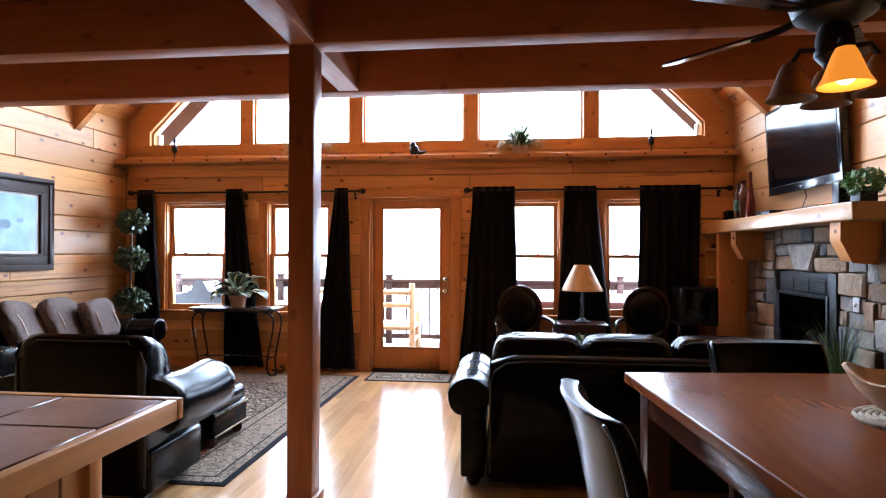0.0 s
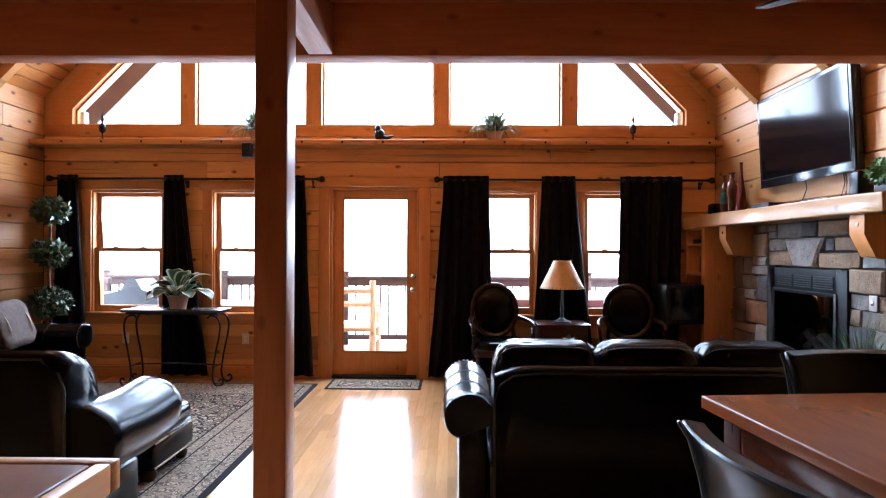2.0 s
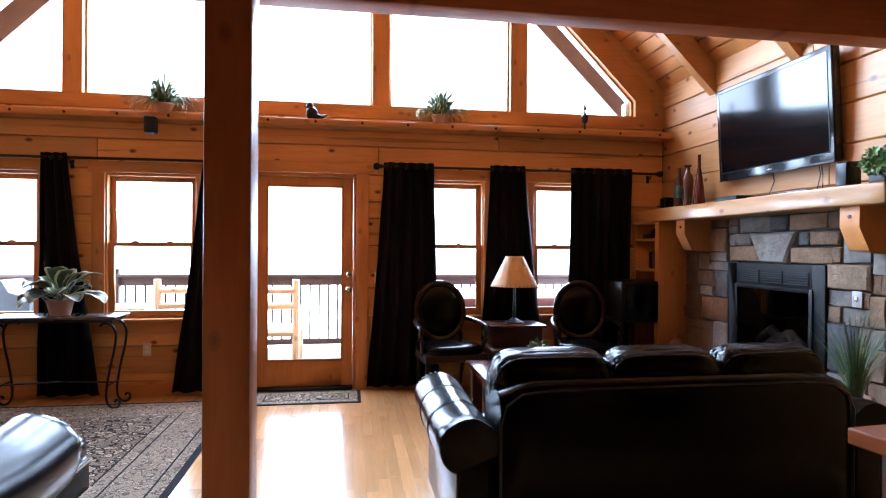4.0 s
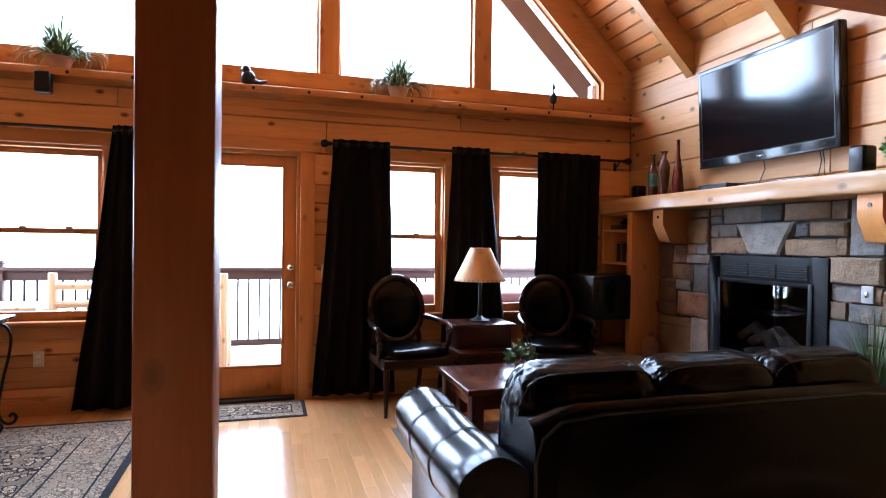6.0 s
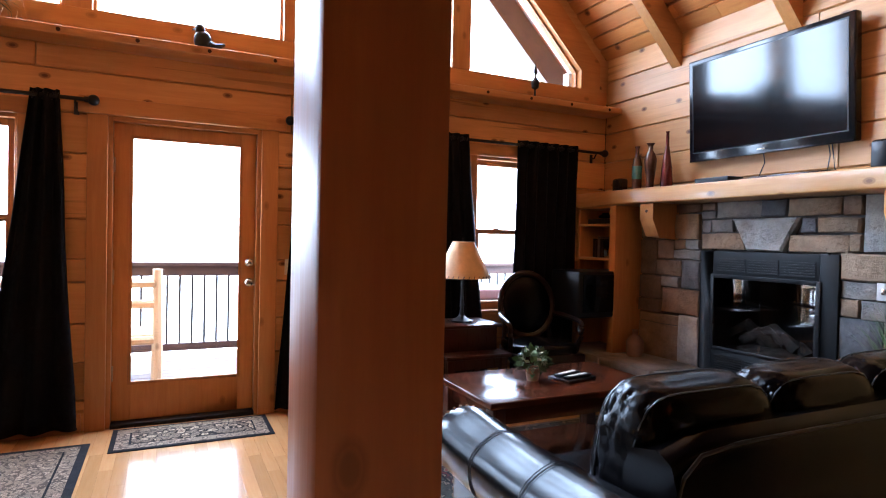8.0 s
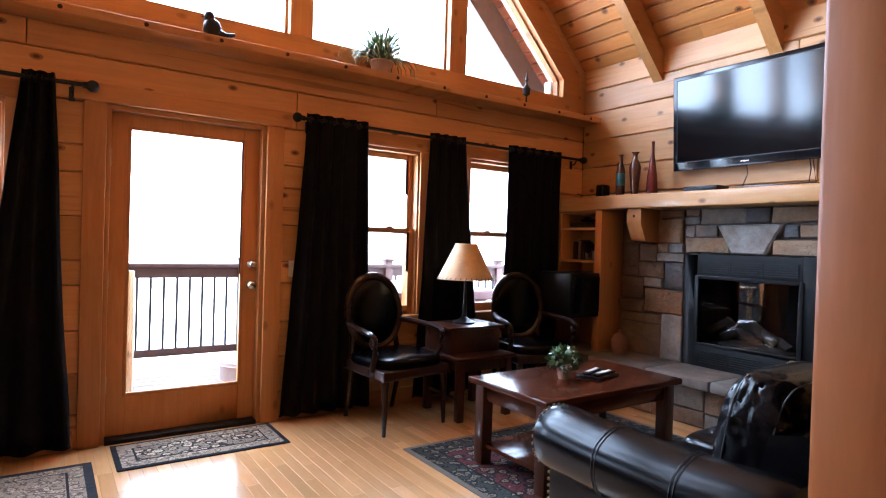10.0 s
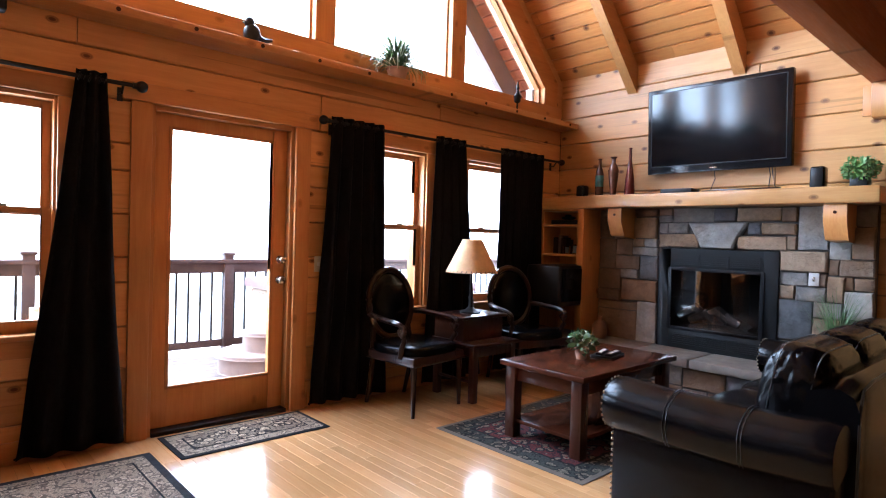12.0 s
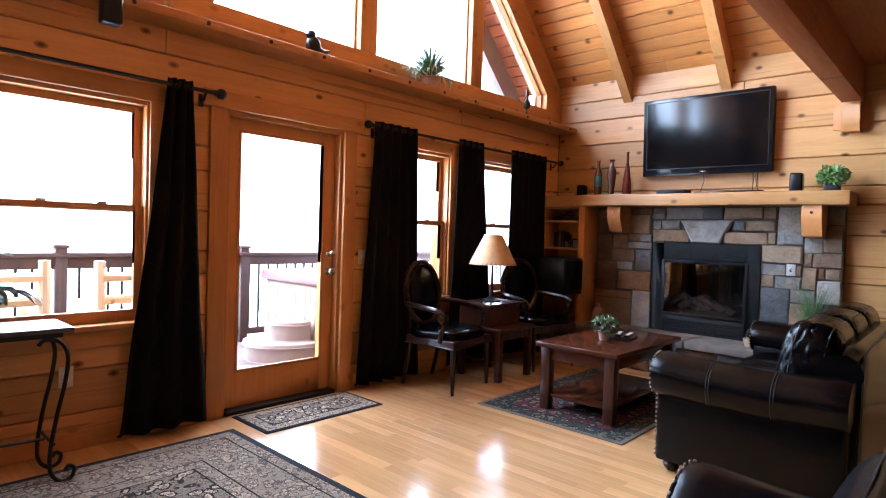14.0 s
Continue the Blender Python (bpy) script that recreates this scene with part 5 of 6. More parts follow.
mat_t = thing("table_mat", "round woven grass mat on the dining table", "mat", "", (1.70, 1.80, 0.942))
bm = B()
for k in range(9):
    r = 0.02 + k * 0.016
    tube(bm, [(r * math.cos(a), r * math.sin(a), 0.006) for a in (2 * math.pi * q / 28 for q in range(29))], 0.008, 5)
part("coil", bm, RATTAN, mat_t)
bowl = thing("carved_bowl", "carved pale wooden bowl with a figured side on a mat", "bowl", "", (1.70, 1.80, 0.956))
bm = B()
lathe(bm, [(0, 0.0), (0.06, 0.0), (0.10, 0.025), (0.145, 0.07), (0.175, 0.115), (0.165, 0.118), (0.13, 0.075), (0.085, 0.03), (0, 0.018)], (0, 0, 0), 32)
for v in bm.verts:
    v.co += v.co.normalized() * noise.noise(v.co * 14) * 0.012
    if v.co.z > 0.08:
        v.co.z += 0.014 * math.sin(3 * math.atan2(v.co.y, v.co.x))
part("body", bm, HIDE, bowl)

fan = thing("ceiling_fan", "dark ceiling fan with amber glass lights hung from the loft", "ceiling fan", "", (1.55, 1.93, 1.975))
part("rod", tube(B(), [(0, 0, 0.30), (0, 0, 0.80)], 0.014, 10), IRON, fan)
part("motor", lathe(B(), [(0, 0.12), (0.06, 0.12), (0.11, 0.15), (0.125, 0.20), (0.115, 0.26), (0.06, 0.30), (0.02, 0.33), (0, 0.33)], (0, 0, 0), 24), IRON, fan)
part("light_hub", lathe(B(), [(0, 0.0), (0.03, 0.0), (0.055, 0.03), (0.05, 0.09), (0.04, 0.12), (0, 0.12)], (0, 0, 0), 18), IRON, fan)
for k in range(5):
    a = math.radians(130 + 72 * k)
    c, s = math.cos(a), math.sin(a)
    m = Matrix.Rotation(a, 3, "Z") @ Matrix.Rotation(radians(-15), 3, "X")
    bm = soft(prism(B(), [(0.19, -0.05), (0.52, -0.068), (0.575, -0.04), (0.575, 0.04), (0.52, 0.068), (0.19, 0.05)], "z", -0.004, 0.004), 0.002, 1)
    for v in bm.verts:
        v.co = m @ v.co + Vector((0, 0, 0.155))
    blade = part("blade", bm, WALNUT, fan)
    part("blade_iron", tube(B(), [(0.09 * c, 0.09 * s, 0.17), (0.16 * c, 0.16 * s, 0.155), (0.25 * c, 0.25 * s, 0.150)], 0.012, 6), IRON, blade)
for k in range(4):
    a = math.radians(255 + 90 * k)
    c, s = math.cos(a), math.sin(a)
    arm = part("lamp_arm", tube(B(), [(0.04 * c, 0.04 * s, 0.05), (0.09 * c, 0.09 * s, 0.055), (0.115 * c, 0.115 * s, 0.012)], 0.009, 6), IRON, fan)
    bm = B()
    lathe(bm, [(0.024, 0.0), (0.034, -0.02), (0.058, -0.085), (0.072, -0.108), (0.069, -0.108), (0.054, -0.083), (0.03, -0.02), (0.02, 0.0)], (0.115 * c, 0.115 * s, 0.015), 20)
    part("shade", bm, AMBER if k == 0 else AMBER_OFF, fan, "amber glass bell shade")
    if k == 0:
        bm = B()
        puff(bm, 0.115 * c, 0.115 * s, -0.055, 0.03, 0.03, 0.035, 2, 4, 0)
        part("bulb", bm, BULB, fan)

# ---- television and the things on the mantel ----
tv = thing("television", "large flat black television mounted on the log wall", "television", "", (2.985, 5.175, 2.33), 0)
tilt = Euler((0, radians(-3), 0)).to_matrix()


def tilted(bm):
    for v in bm.verts:
        v.co = tilt @ v.co
    return bm


part("case", tilted(soft(box(B(), -0.03, 0.035, -0.61, 0.61, -0.385, 0.385), 0.012, 3)), GLOSS, tv)
part("screen", tilted(box(B(), -0.0325, -0.0305, -0.565, 0.565, -0.315, 0.345)), SCREEN, tv, "dark reflecting screen")
bm = B()
for a, b, c, d in ((-0.572, 0.572, 0.345, 0.352), (-0.572, 0.572, -0.323, -0.316), (-0.572, -0.566, -0.316, 0.345), (0.566, 0.572, -0.316, 0.345)):
    box(bm, -0.034, -0.031, a, b, c, d)
part("bezel_line", tilted(bm), BLACK, tv)
part("silver_lip", tilted(soft(box(B(), -0.036, -0.02, -0.60, 0.60, -0.388, -0.376), 0.002)), GLOSS, tv)
part("badge", tilted(box(B(), -0.0335, -0.0315, -0.03, 0.03, -0.36, -0.352)), METAL, tv)
part("wall_mount", box(B(), 0.02, 0.075, -0.2, 0.2, -0.15, 0.15), IRON, tv)
for k, (ya, yb) in enumerate(((4.72, 4.66), (4.74, 4.72), (5.18, 5.20))):
    c = thing("cable", "thin black cable hanging from the television", "cable", "television cables")
    part("wire", tube(B(), [(3.0, ya, 1.98), (3.01, ya - 0.01, 1.88), (2.99, (ya + yb) / 2, 1.80), (2.97, yb, 1.748)], 0.004, 5), IRON, c)


def vase(label, prof, at, mat, band=None):
    t = thing("vase", label, "vase", "vases on the mantel", at)
    part("body", lathe(B(), prof, (0, 0, 0), 22), mat, t)
    if band:
        part("glaze_band", lathe(B(), band, (0, 0, 0), 22), TEAL_GL, t, "teal glazed band")
    return t


vase("slim brown and teal glazed bottle vase on the mantel", [(0, 0), (0.036, 0), (0.04, 0.05), (0.04, 0.22), (0.03, 0.27), (0.016, 0.30), (0.014, 0.36), (0.022, 0.375), (0.016, 0.375), (0, 0.36)], (2.87, 6.235, 1.742), BRN_GL, [(0.0412, 0.10), (0.0412, 0.20), (0.0402, 0.21)])
vase("brown glazed shouldered vase with flared lip on the mantel", [(0, 0), (0.028, 0), (0.03, 0.05), (0.045, 0.18), (0.05, 0.25), (0.032, 0.30), (0.018, 0.32), (0.018, 0.36), (0.034, 0.38), (0.02, 0.375), (0, 0.36)], (2.86, 6.075, 1.742), BRN_GL)
vase("tall oxblood glazed bottle vase on the mantel", [(0, 0), (0.046, 0), (0.048, 0.04), (0.04, 0.16), (0.026, 0.26), (0.014, 0.34), (0.012, 0.44), (0.016, 0.45), (0.01, 0.45), (0, 0.43)], (2.86, 5.90, 1.742), RED_GL)
for y, h, w in ((6.42, 0.12, 0.045), (4.345, 0.165, 0.05)):
    t = thing("speaker", "small black satellite speaker standing on the mantel", "speaker", "speakers", (2.86, y, 1.742))
    part("cabinet", soft(box(B(), -0.05, 0.05, -w, w, 0.0, h), 0.018, 3), GLOSS, t)
    part("grille", soft(box(B(), -0.056, -0.048, -w * 0.8, w * 0.8, 0.01, h - 0.012), 0.006), BLACK, t)
t = thing("speaker", "small black speaker hung on the ledge under the gable windows", "speaker", "speakers", (-1.86, 6.575, 2.33))
part("cabinet", soft(box(B(), -0.05, 0.05, -0.042, 0.042, 0.0, 0.15), 0.015, 3), BLACK, t)
part("bracket", box(B(), -0.012, 0.012, 0.035, 0.10, 0.10, 0.145), IRON, t)
t = thing("cable_box", "flat black receiver box on the mantel", "box", "", (2.84, 5.40, 1.742))
part("case", soft(box(B(), -0.08, 0.08, -0.14, 0.14, 0.0, 0.04), 0.004), BLACK, t)
t = thing("soundbar", "long low dark bar lying on the mantel", "soundbar", "", (2.84, 4.86, 1.742))
part("case", soft(box(B(), -0.035, 0.035, -0.26, 0.26, 0.0, 0.024), 0.006), WALNUT, t)
t = thing("twig", "small dry twig lying on the mantel", "twig", "", (2.80, 5.13, 1.746))
part("stick", tube(B(), [(0, 0.06, 0.006), (0.01, 0.0, 0.012), (-0.01, -0.07, 0.006)], 0.006, 5), BARK, t)


# ---- plants ----
def leafy_ball(bm, c, r, n, size, seed, squash=1.0):
    g = random.Random(seed)
    for _ in range(n):
        d = Vector((g.gauss(0, 1), g.gauss(0, 1), g.gauss(0, 1))).normalized()
        p = Vector(c) + Vector((d.x, d.y, d.z * squash)) * r * (0.72 + 0.34 * g.random())
        t = d.cross(Vector((g.uniform(-1, 1), g.uniform(-1, 1), g.uniform(-1, 1)))).normalized()
        o = (d * 0.6 + t * 0.8).normalized()
        b = o.cross(d).normalized()
        s = size * g.uniform(0.7, 1.3)
        v = [bm.verts.new(p + q) for q in (Vector((0, 0, 0)), o * s * 0.5 + b * s * 0.32, o * s + d * s * 0.12, o * s * 0.5 - b * s * 0.32)]
        bm.faces.new(v)
    return bm


def blades(bm, c, n, length, width, droop, seed, spread=1.0):
    g = random.Random(seed)
    for _ in range(n):
        a = g.uniform(0, 2 * math.pi)
        lean = g.uniform(0.15, 1.0) * spread
        ln = length * g.uniform(0.6, 1.15)
        side = Vector((-math.sin(a), math.cos(a), 0))
        p = Vector(c) + Vector((math.cos(a), math.sin(a), 0)) * g.uniform(0, 0.03)
        elev = math.pi / 2 - lean * 0.8
        prev = None
        for k in range(6):
            f = k / 5
            w = width * (1 - f * 0.85)
            l, r = bm.verts.new(p + side * w), bm.verts.new(p - side * w)
            if prev:
                bm.faces.new((prev[0], prev[1], r, l))
            prev = (l, r)
            e = elev - droop * f * f * 2.2 * (0.5 + lean)
            p = p + Vector((math.cos(a) * math.cos(e), math.sin(a) * math.cos(e), math.sin(e))) * (ln / 5)
    return bm


def pot(t, r0, r1, h, mat, soil=True):
    p = part("pot", lathe(B(), [(0, 0), (r0, 0), (r1, h * 0.86), (r1 * 1.08, h * 0.87), (r1 * 1.08, h), (r1 * 0.95, h), (r1 * 0.9, h * 0.85), (0, h * 0.84)], (0, 0, 0), 20), mat, t)
    if soil:
        part("soil", lathe(B(), [(0, h * 0.88), (r1 * 0.93, h * 0.86)], (0, 0, 0), 14), SOIL, t)


for k, (x, y) in enumerate(((0.69, 6.70), (-1.80, 6.70))):
    t = thing("spider_plant", "bushy spider plant with arching leaves on the pine ledge", "plant", "plants on the ledge", (x, y, 2.53))
    pot(t, 0.06, 0.085, 0.09, TERRA)
    part("leaves", blades(B(), (0, 0, 0.08), 260, 0.34, 0.010, 0.7, 11 + k, 1.45), SPIDER, t)
    part("pale_leaves", blades(B(), (0, 0, 0.08), 60, 0.36, 0.006, 0.8, 31 + k, 1.6), LEAF_W, t, "cream striped leaves")

t = thing("boxwood_plant", "round bright green boxwood in a dark pot on the mantel", "plant", "", (2.84, 4.08, 1.742))
part("pot", soft(box(B(), -0.055, 0.055, -0.055, 0.055, 0, 0.07), 0.008), IRON, t)
part("foliage", leafy_ball(leafy_ball(B(), (0, 0, 0.13), 0.105, 520, 0.03, 3, 0.75), (0, 0, 0.125), 0.075, 200, 0.03, 4, 0.7), LEAF_Y, t)

t = thing("grass_plant", "tuft of tall green grass in a pot on the hearth", "plant", "", (2.74, 4.16, 0.37))
pot(t, 0.06, 0.085, 0.15, TERRA)
part("grass_tuft", blades(B(), (0, 0, 0.13), 190, 0.48, 0.0035, 0.35, 5, 0.55), GRASSY, t)

t = thing("potted_succulent", "small leafy plant in a terracotta pot on the coffee table", "plant", "", (1.19, 5.24, 0.510))
pot(t, 0.032, 0.045, 0.075, TERRA)
part("foliage", leafy_ball(B(), (0, 0, 0.115), 0.075, 150, 0.045, 8, 0.8), LEAF, t)
part("pale_foliage", leafy_ball(B(), (0, 0, 0.12), 0.07, 40, 0.035, 9, 0.8), LEAF_W, t, "cream leaf tips")


def broad_leaf(bm, base, a, elev, ln, wd, seed):
    """A broad arching leaf with a cream margin (second material)."""
    g = random.Random(seed)
    side = Vector((-math.sin(a), math.cos(a), 0))
    p, rows, n = Vector(base), [], 8
    for k in range(n + 1):
        f = k / n
        if f < 0.35:
            w = 0.006
        else:
            q = (f - 0.35) / 0.65
            w = wd * math.sin(math.pi * min(1, q * 0.96 + 0.03)) ** 0.75 + 0.003
        e = elev - 1.7 * f * f
        fold = 0.25 * w
        up = Vector((-math.cos(a) * math.sin(e), -math.sin(a) * math.sin(e), math.cos(e)))
        rows.append([bm.verts.new(p + side * w * u + up * fold * abs(u) + up * 0.006 * g.uniform(-1, 1) * abs(u)) for u in (-1, -0.72, 0, 0.72, 1)])
        p = p + Vector((math.cos(a) * math.cos(e), math.sin(a) * math.cos(e), math.sin(e))) * (ln / n)
    for q, s in zip(rows, rows[1:]):
        for i in range(4):
            f = bm.faces.new((q[i], q[i + 1], s[i + 1], s[i]))
            f.material_index = 1 if i in (0, 3) else 0


t = thing("hosta_plant", "variegated hosta with cream leaf edges in a clay pot", "plant", "", (-2.55, 6.53, 0.775))
pot(t, 0.075, 0.10, 0.13, TERRA)
g = random.Random(2)
for k in range(30):
    bm = B()
    broad_leaf(bm, (g.uniform(-0.03, 0.03), g.uniform(-0.03, 0.03), 0.11), k * 2.4 + g.uniform(-0.3, 0.3), g.uniform(0.35, 1.35), g.uniform(0.30, 0.42), g.uniform(0.07, 0.095), k)
    part("leaf", bm, [LEAF_D, LEAF_W], t)

t = thing("topiary_tree", "triple-ball ivy topiary tree standing in the corner", "plant", "", (-3.86, 6.50, 0))
part("pot", lathe(B(), [(0, 0), (0.11, 0), (0.15, 0.26), (0.16, 0.28), (0.14, 0.28), (0, 0.25)], (0, 0, 0), 20), IRON, t)
part("stem", tube(B(), [(0, 0, 0.2), (0.01, 0.01, 0.6), (-0.008, 0, 1.1), (0.01, 0, 1.78)], 0.014, 7), BARK, t)
for k, (z, r) in enumerate(((0.83, 0.17), (1.33, 0.15), (1.77, 0.14))):
    part("foliage", leafy_ball(leafy_ball(B(), (0.01, 0, z), r, 420, 0.06, 20 + k, 0.8), (0.01, 0, z), r * 0.6, 120, 0.06, 40 + k, 0.8), LEAF_D, t)

# console table under the window
t = thing("console_table", "narrow stone-topped console table with scrolled iron legs", "console table")
part("tabletop", soft(box(B(), -3.06, -2.06, 6.37, 6.70, 0.75, 0.775), 0.006), plain("dark_slate_top", (0.07, 0.065, 0.06), 0.25, vary=0.3), t)
part("frame", soft(box(B(), -3.02, -2.10, 6.40, 6.67, 0.725, 0.75), 0.003), IRON, t)
for x, s in ((-2.98, -1), (-2.14, 1)):
    for y in (6.42, 6.65):
        pts = [(x - s * 0.06, y, 0.69), (x - s * 0.03, y, 0.715), (x + s * 0.03, y, 0.70), (x + s * 0.065, y, 0.63), (x + s * 0.055, y, 0.5), (x + s * 0.02, y, 0.33), (x - s * 0.005, y, 0.16), (x - s * 0.0, y, 0.06), (x + s * 0.04, y, 0.012), (x + s * 0.085, y, 0.02), (x + s * 0.10, y, 0.06), (x + s * 0.075, y, 0.08), (x + s * 0.06, y, 0.06)]
        part("leg", tube(B(), flowing(pts), 0.010, 8), IRON, t)
    part("side_rail", tube(B(), [(x + s * 0.01, 6.42, 0.2), (x + s * 0.01, 6.65, 0.2)], 0.008, 6), IRON, t)
part("stretcher", tube(B(), [(-2.98, 6.535, 0.2), (-2.56, 6.535, 0.215), (-2.14, 6.535, 0.2)], 0.008, 6), IRON, t)

# figures on the ledge
t = thing("bird_figure", "small dark bird figurine on the pine ledge", "figurine", "", (-0.49, 6.70, 2.53))
bm = B()
puff(bm, -0.02, 0, 0.06, 0.055, 0.045, 0.062, 2.2, 8, 0.003)
puff(bm, -0.038, 0, 0.125, 0.033, 0.03, 0.04, 2.1, 6, 0.0)
tube(bm, [(-0.062, 0, 0.128), (-0.085, 0, 0.118)], 0.012, 8, 0.003)
tube(bm, [(0.0, 0, 0.045), (0.06, 0, 0.03), (0.12, 0, 0.05)], 0.036, 8, 0.010)
part("body", bm, IRON, t)
for x in (2.13, -3.44):
    t = thing("lantern_figure", "slender dark metal lantern ornament on the pine ledge", "ornament", "ornaments on the ledge", (x, 6.69, 2.53))
    part("body", lathe(B(), [(0, 0), (0.035, 0), (0.035, 0.008), (0.008, 0.016), (0.007, 0.07), (0.03, 0.085), (0.036, 0.14), (0.026, 0.155), (0.01, 0.175), (0.008, 0.20), (0.018, 0.21), (0.006, 0.27), (0, 0.30)], (0, 0, 0), 12), IRON, t)

# hearth and table bits
t = thing("clay_jug", "pale clay jug on the hearth beside the bookcase", "jug", "", (2.80, 6.13, 0.37))
part("body", lathe(B(), [(0, 0), (0.055, 0), (0.07, 0.04), (0.072, 0.12), (0.05, 0.16), (0.022, 0.18), (0.022, 0.215), (0.028, 0.22), (0, 0.215)], (0, 0, 0), 18), CLAY, t)
t = thing("basket", "small basket with a wire handle on the hearth", "basket", "", (2.72, 4.60, 0.37))
part("handle", tube(B(), [(0, -0.05, 0.0), (0, -0.05, 0.10), (0, -0.03, 0.15), (0, 0, 0.165), (0, 0.03, 0.15), (0, 0.05, 0.10), (0, 0.05, 0.0)], 0.005, 6), METAL, t)
part("body", lathe(B(), [(0, 0), (0.06, 0), (0.075, 0.07), (0.07, 0.07), (0, 0.01)], (0, 0, 0), 16), RATTAN, t)
t = thing("remote_tray", "black tray holding two remote controls on the coffee table", "tray", "", (1.43, 5.19, 0.510), 12)
part("tray", soft(box(B(), -0.12, 0.12, -0.08, 0.08, 0, 0.016), 0.004), BLACK, t)
for k, y in enumerate((-0.04, 0.035)):
    r = thing("remote_control", "slim grey remote control with pale keys", "remote control", "remote controls", (1.43, 5.19, 0.526), 12 + 6 * k)
    part("body", soft(box(B(), -0.10, 0.10, y - 0.022, y + 0.022, 0, 0.016), 0.005), BLACK, r)
    for q in range(6):
        part("key", soft(box(B(), -0.075 + q * 0.026, -0.058 + q * 0.026, y - 0.012, y + 0.012, 0.016, 0.019), 0.001, 1), WHITE, r)

# things on the bookcase shelves
t = thing("disc_player", "black disc player on a bookcase shelf", "player", "", (2.87, 6.57, 1.467))
part("case", soft(box(B(), -0.10, 0.10, -0.16, 0.16, 0, 0.045), 0.004), BLACK, t)
t = thing("toy_car", "small dark model car on the player", "model", "", (2.82, 6.55, 1.512))
bm = B()
puff(bm, 0, 0, 0.022, 0.03, 0.08, 0.018, 3, 6, 0)
puff(bm, 0, 0.005, 0.042, 0.024, 0.04, 0.016, 2.4, 6, 0)
part("body", bm, GLOSS, t)
for k, (y, w, h) in enumerate(((6.45, 0.05, 0.10), (6.60, 0.045, 0.08), (6.71, 0.05, 0.11))):
    t = thing("photo_frame", "small silver photo frame on a bookcase shelf", "photo frame", "frames on the bookcase", (2.83 + 0.04 * k, y, 1.167))
    part("frame", soft(box(B(), -0.008, 0.008, -w, w, 0, h), 0.003), METAL, t)
    part("picture", box(B(), -0.0095, -0.0081, -w + 0.012, w - 0.012, 0.012, h - 0.012), INK, t)
for k in range(5):
    t = thing("book", "dark bound book standing on a bookcase shelf", "book", "books on the bookcase", (2.93, 6.62 + k * 0.032, 1.167))
    part("cover", soft(box(B(), -0.07, 0.07, -0.014, 0.014, 0, 0.15 + 0.02 * (k % 3)), 0.003), (WALNUT, FRAME_D, BARGE)[k % 3], t)

# framed print on the log wall
t = thing("framed_picture", "large framed blue landscape print on the log wall", "picture", "", (XL, 4.98, 1.685))
bm = B()
w, h = 0.67, 0.468
for f0, f1, d0 in ((0.0, 0.06, 0.045), (0.06, 0.145, 0.032), (0.145, 0.17, 0.04)):
    for a, b, c, d in ((-w + f0, w - f0, h - f1, h - f0), (-w + f0, w - f0, -h + f0, -h + f1), (-w + f0, -w + f1, -h + f1, h - f1), (w - f1, w - f0, -h + f1, h - f1)):
        box(bm, 0.0, d0, a, b, c, d)
part("frame", soft(bm, 0.004, 2), FRAME_D, t, "stepped dark bronze frame")
part("mat_board", box(B(), 0.004, 0.014, -w + 0.17, w - 0.17, -h + 0.17, h - 0.17), MAT_BOARD, t)
part("print", box(B(), 0.0145, 0.017, -w + 0.195, w - 0.195, -h + 0.195, h - 0.195), PAPER, t, "pale blue landscape print")
g = random.Random(8)
for k in range(9):
    bm = B()
    y0 = g.uniform(-0.33, 0.33)
    z0 = g.uniform(-0.19, 0.19)
    puff(bm, 0.0175, y0, z0, 0.0012, g.uniform(0.03, 0.12), g.uniform(0.02, 0.07), 2.2, 6, 0.02, k)
    part("ink_patch", bm, INK, t)
part("glazing", box(B(), 0.020, 0.0215, -w + 0.171, w - 0.171, -h + 0.171, h - 0.171), GLASS, t).visible_shadow = False

# ---- the deck outside ----
ground = setting("ground", box(B(), -1500, 1500, -1500, 1500, -5.2, -5.0), GROUND, "ground far below the deck, paled for the blown-out daylight", "ground")
deck = setting("deck", box(B(), -8, 7, YG + 0.21, 9.62, -0.30, -0.085), DECK, "weathered wooden deck", "deck")
for k in range(18):
    y = YG + 0.215 + k * 0.142
    part("plank", soft(box(B(), -8, 7, y, y + 0.136, -0.083, -0.05), 0.004, 1), DECK, deck)
rail = thing("deck_railing", "brown-stained deck railing with square metal balusters", "railing")
part("top_rail", soft(box(B(), -8, 7, 9.36, 9.50, 0.945, 0.985), 0.006), RAIL, rail)
part("rail_board", soft(box(B(), -8, 7, 9.41, 9.45, 0.835, 0.945), 0.005), RAIL, rail)
part("bottom_rail", soft(box(B(), -8, 7, 9.41, 9.45, 0.02, 0.10), 0.005), RAIL, rail)
for k in range(8):
    x = 0.47 + (k - 4) * 1.83
    part("post", soft(box(B(), x - 0.05, x + 0.05, 9.37, 9.47, -0.05, 1.03), 0.006), RAIL, rail)
    part("post_cap", soft(box(B(), x - 0.065, x + 0.065, 9.355, 9.485, 1.03, 1.06), 0.008), RAIL, rail)
bal = mesh_of("baluster", box(B(), -0.0115, 0.0115, -0.0115, 0.0115, 0.10, 0.835), IRON)
for k in range(118):
    o = new("baluster", bal)
    o.location = (-7.95 + k * 0.125, 9.43, 0)
    o.parent = rail


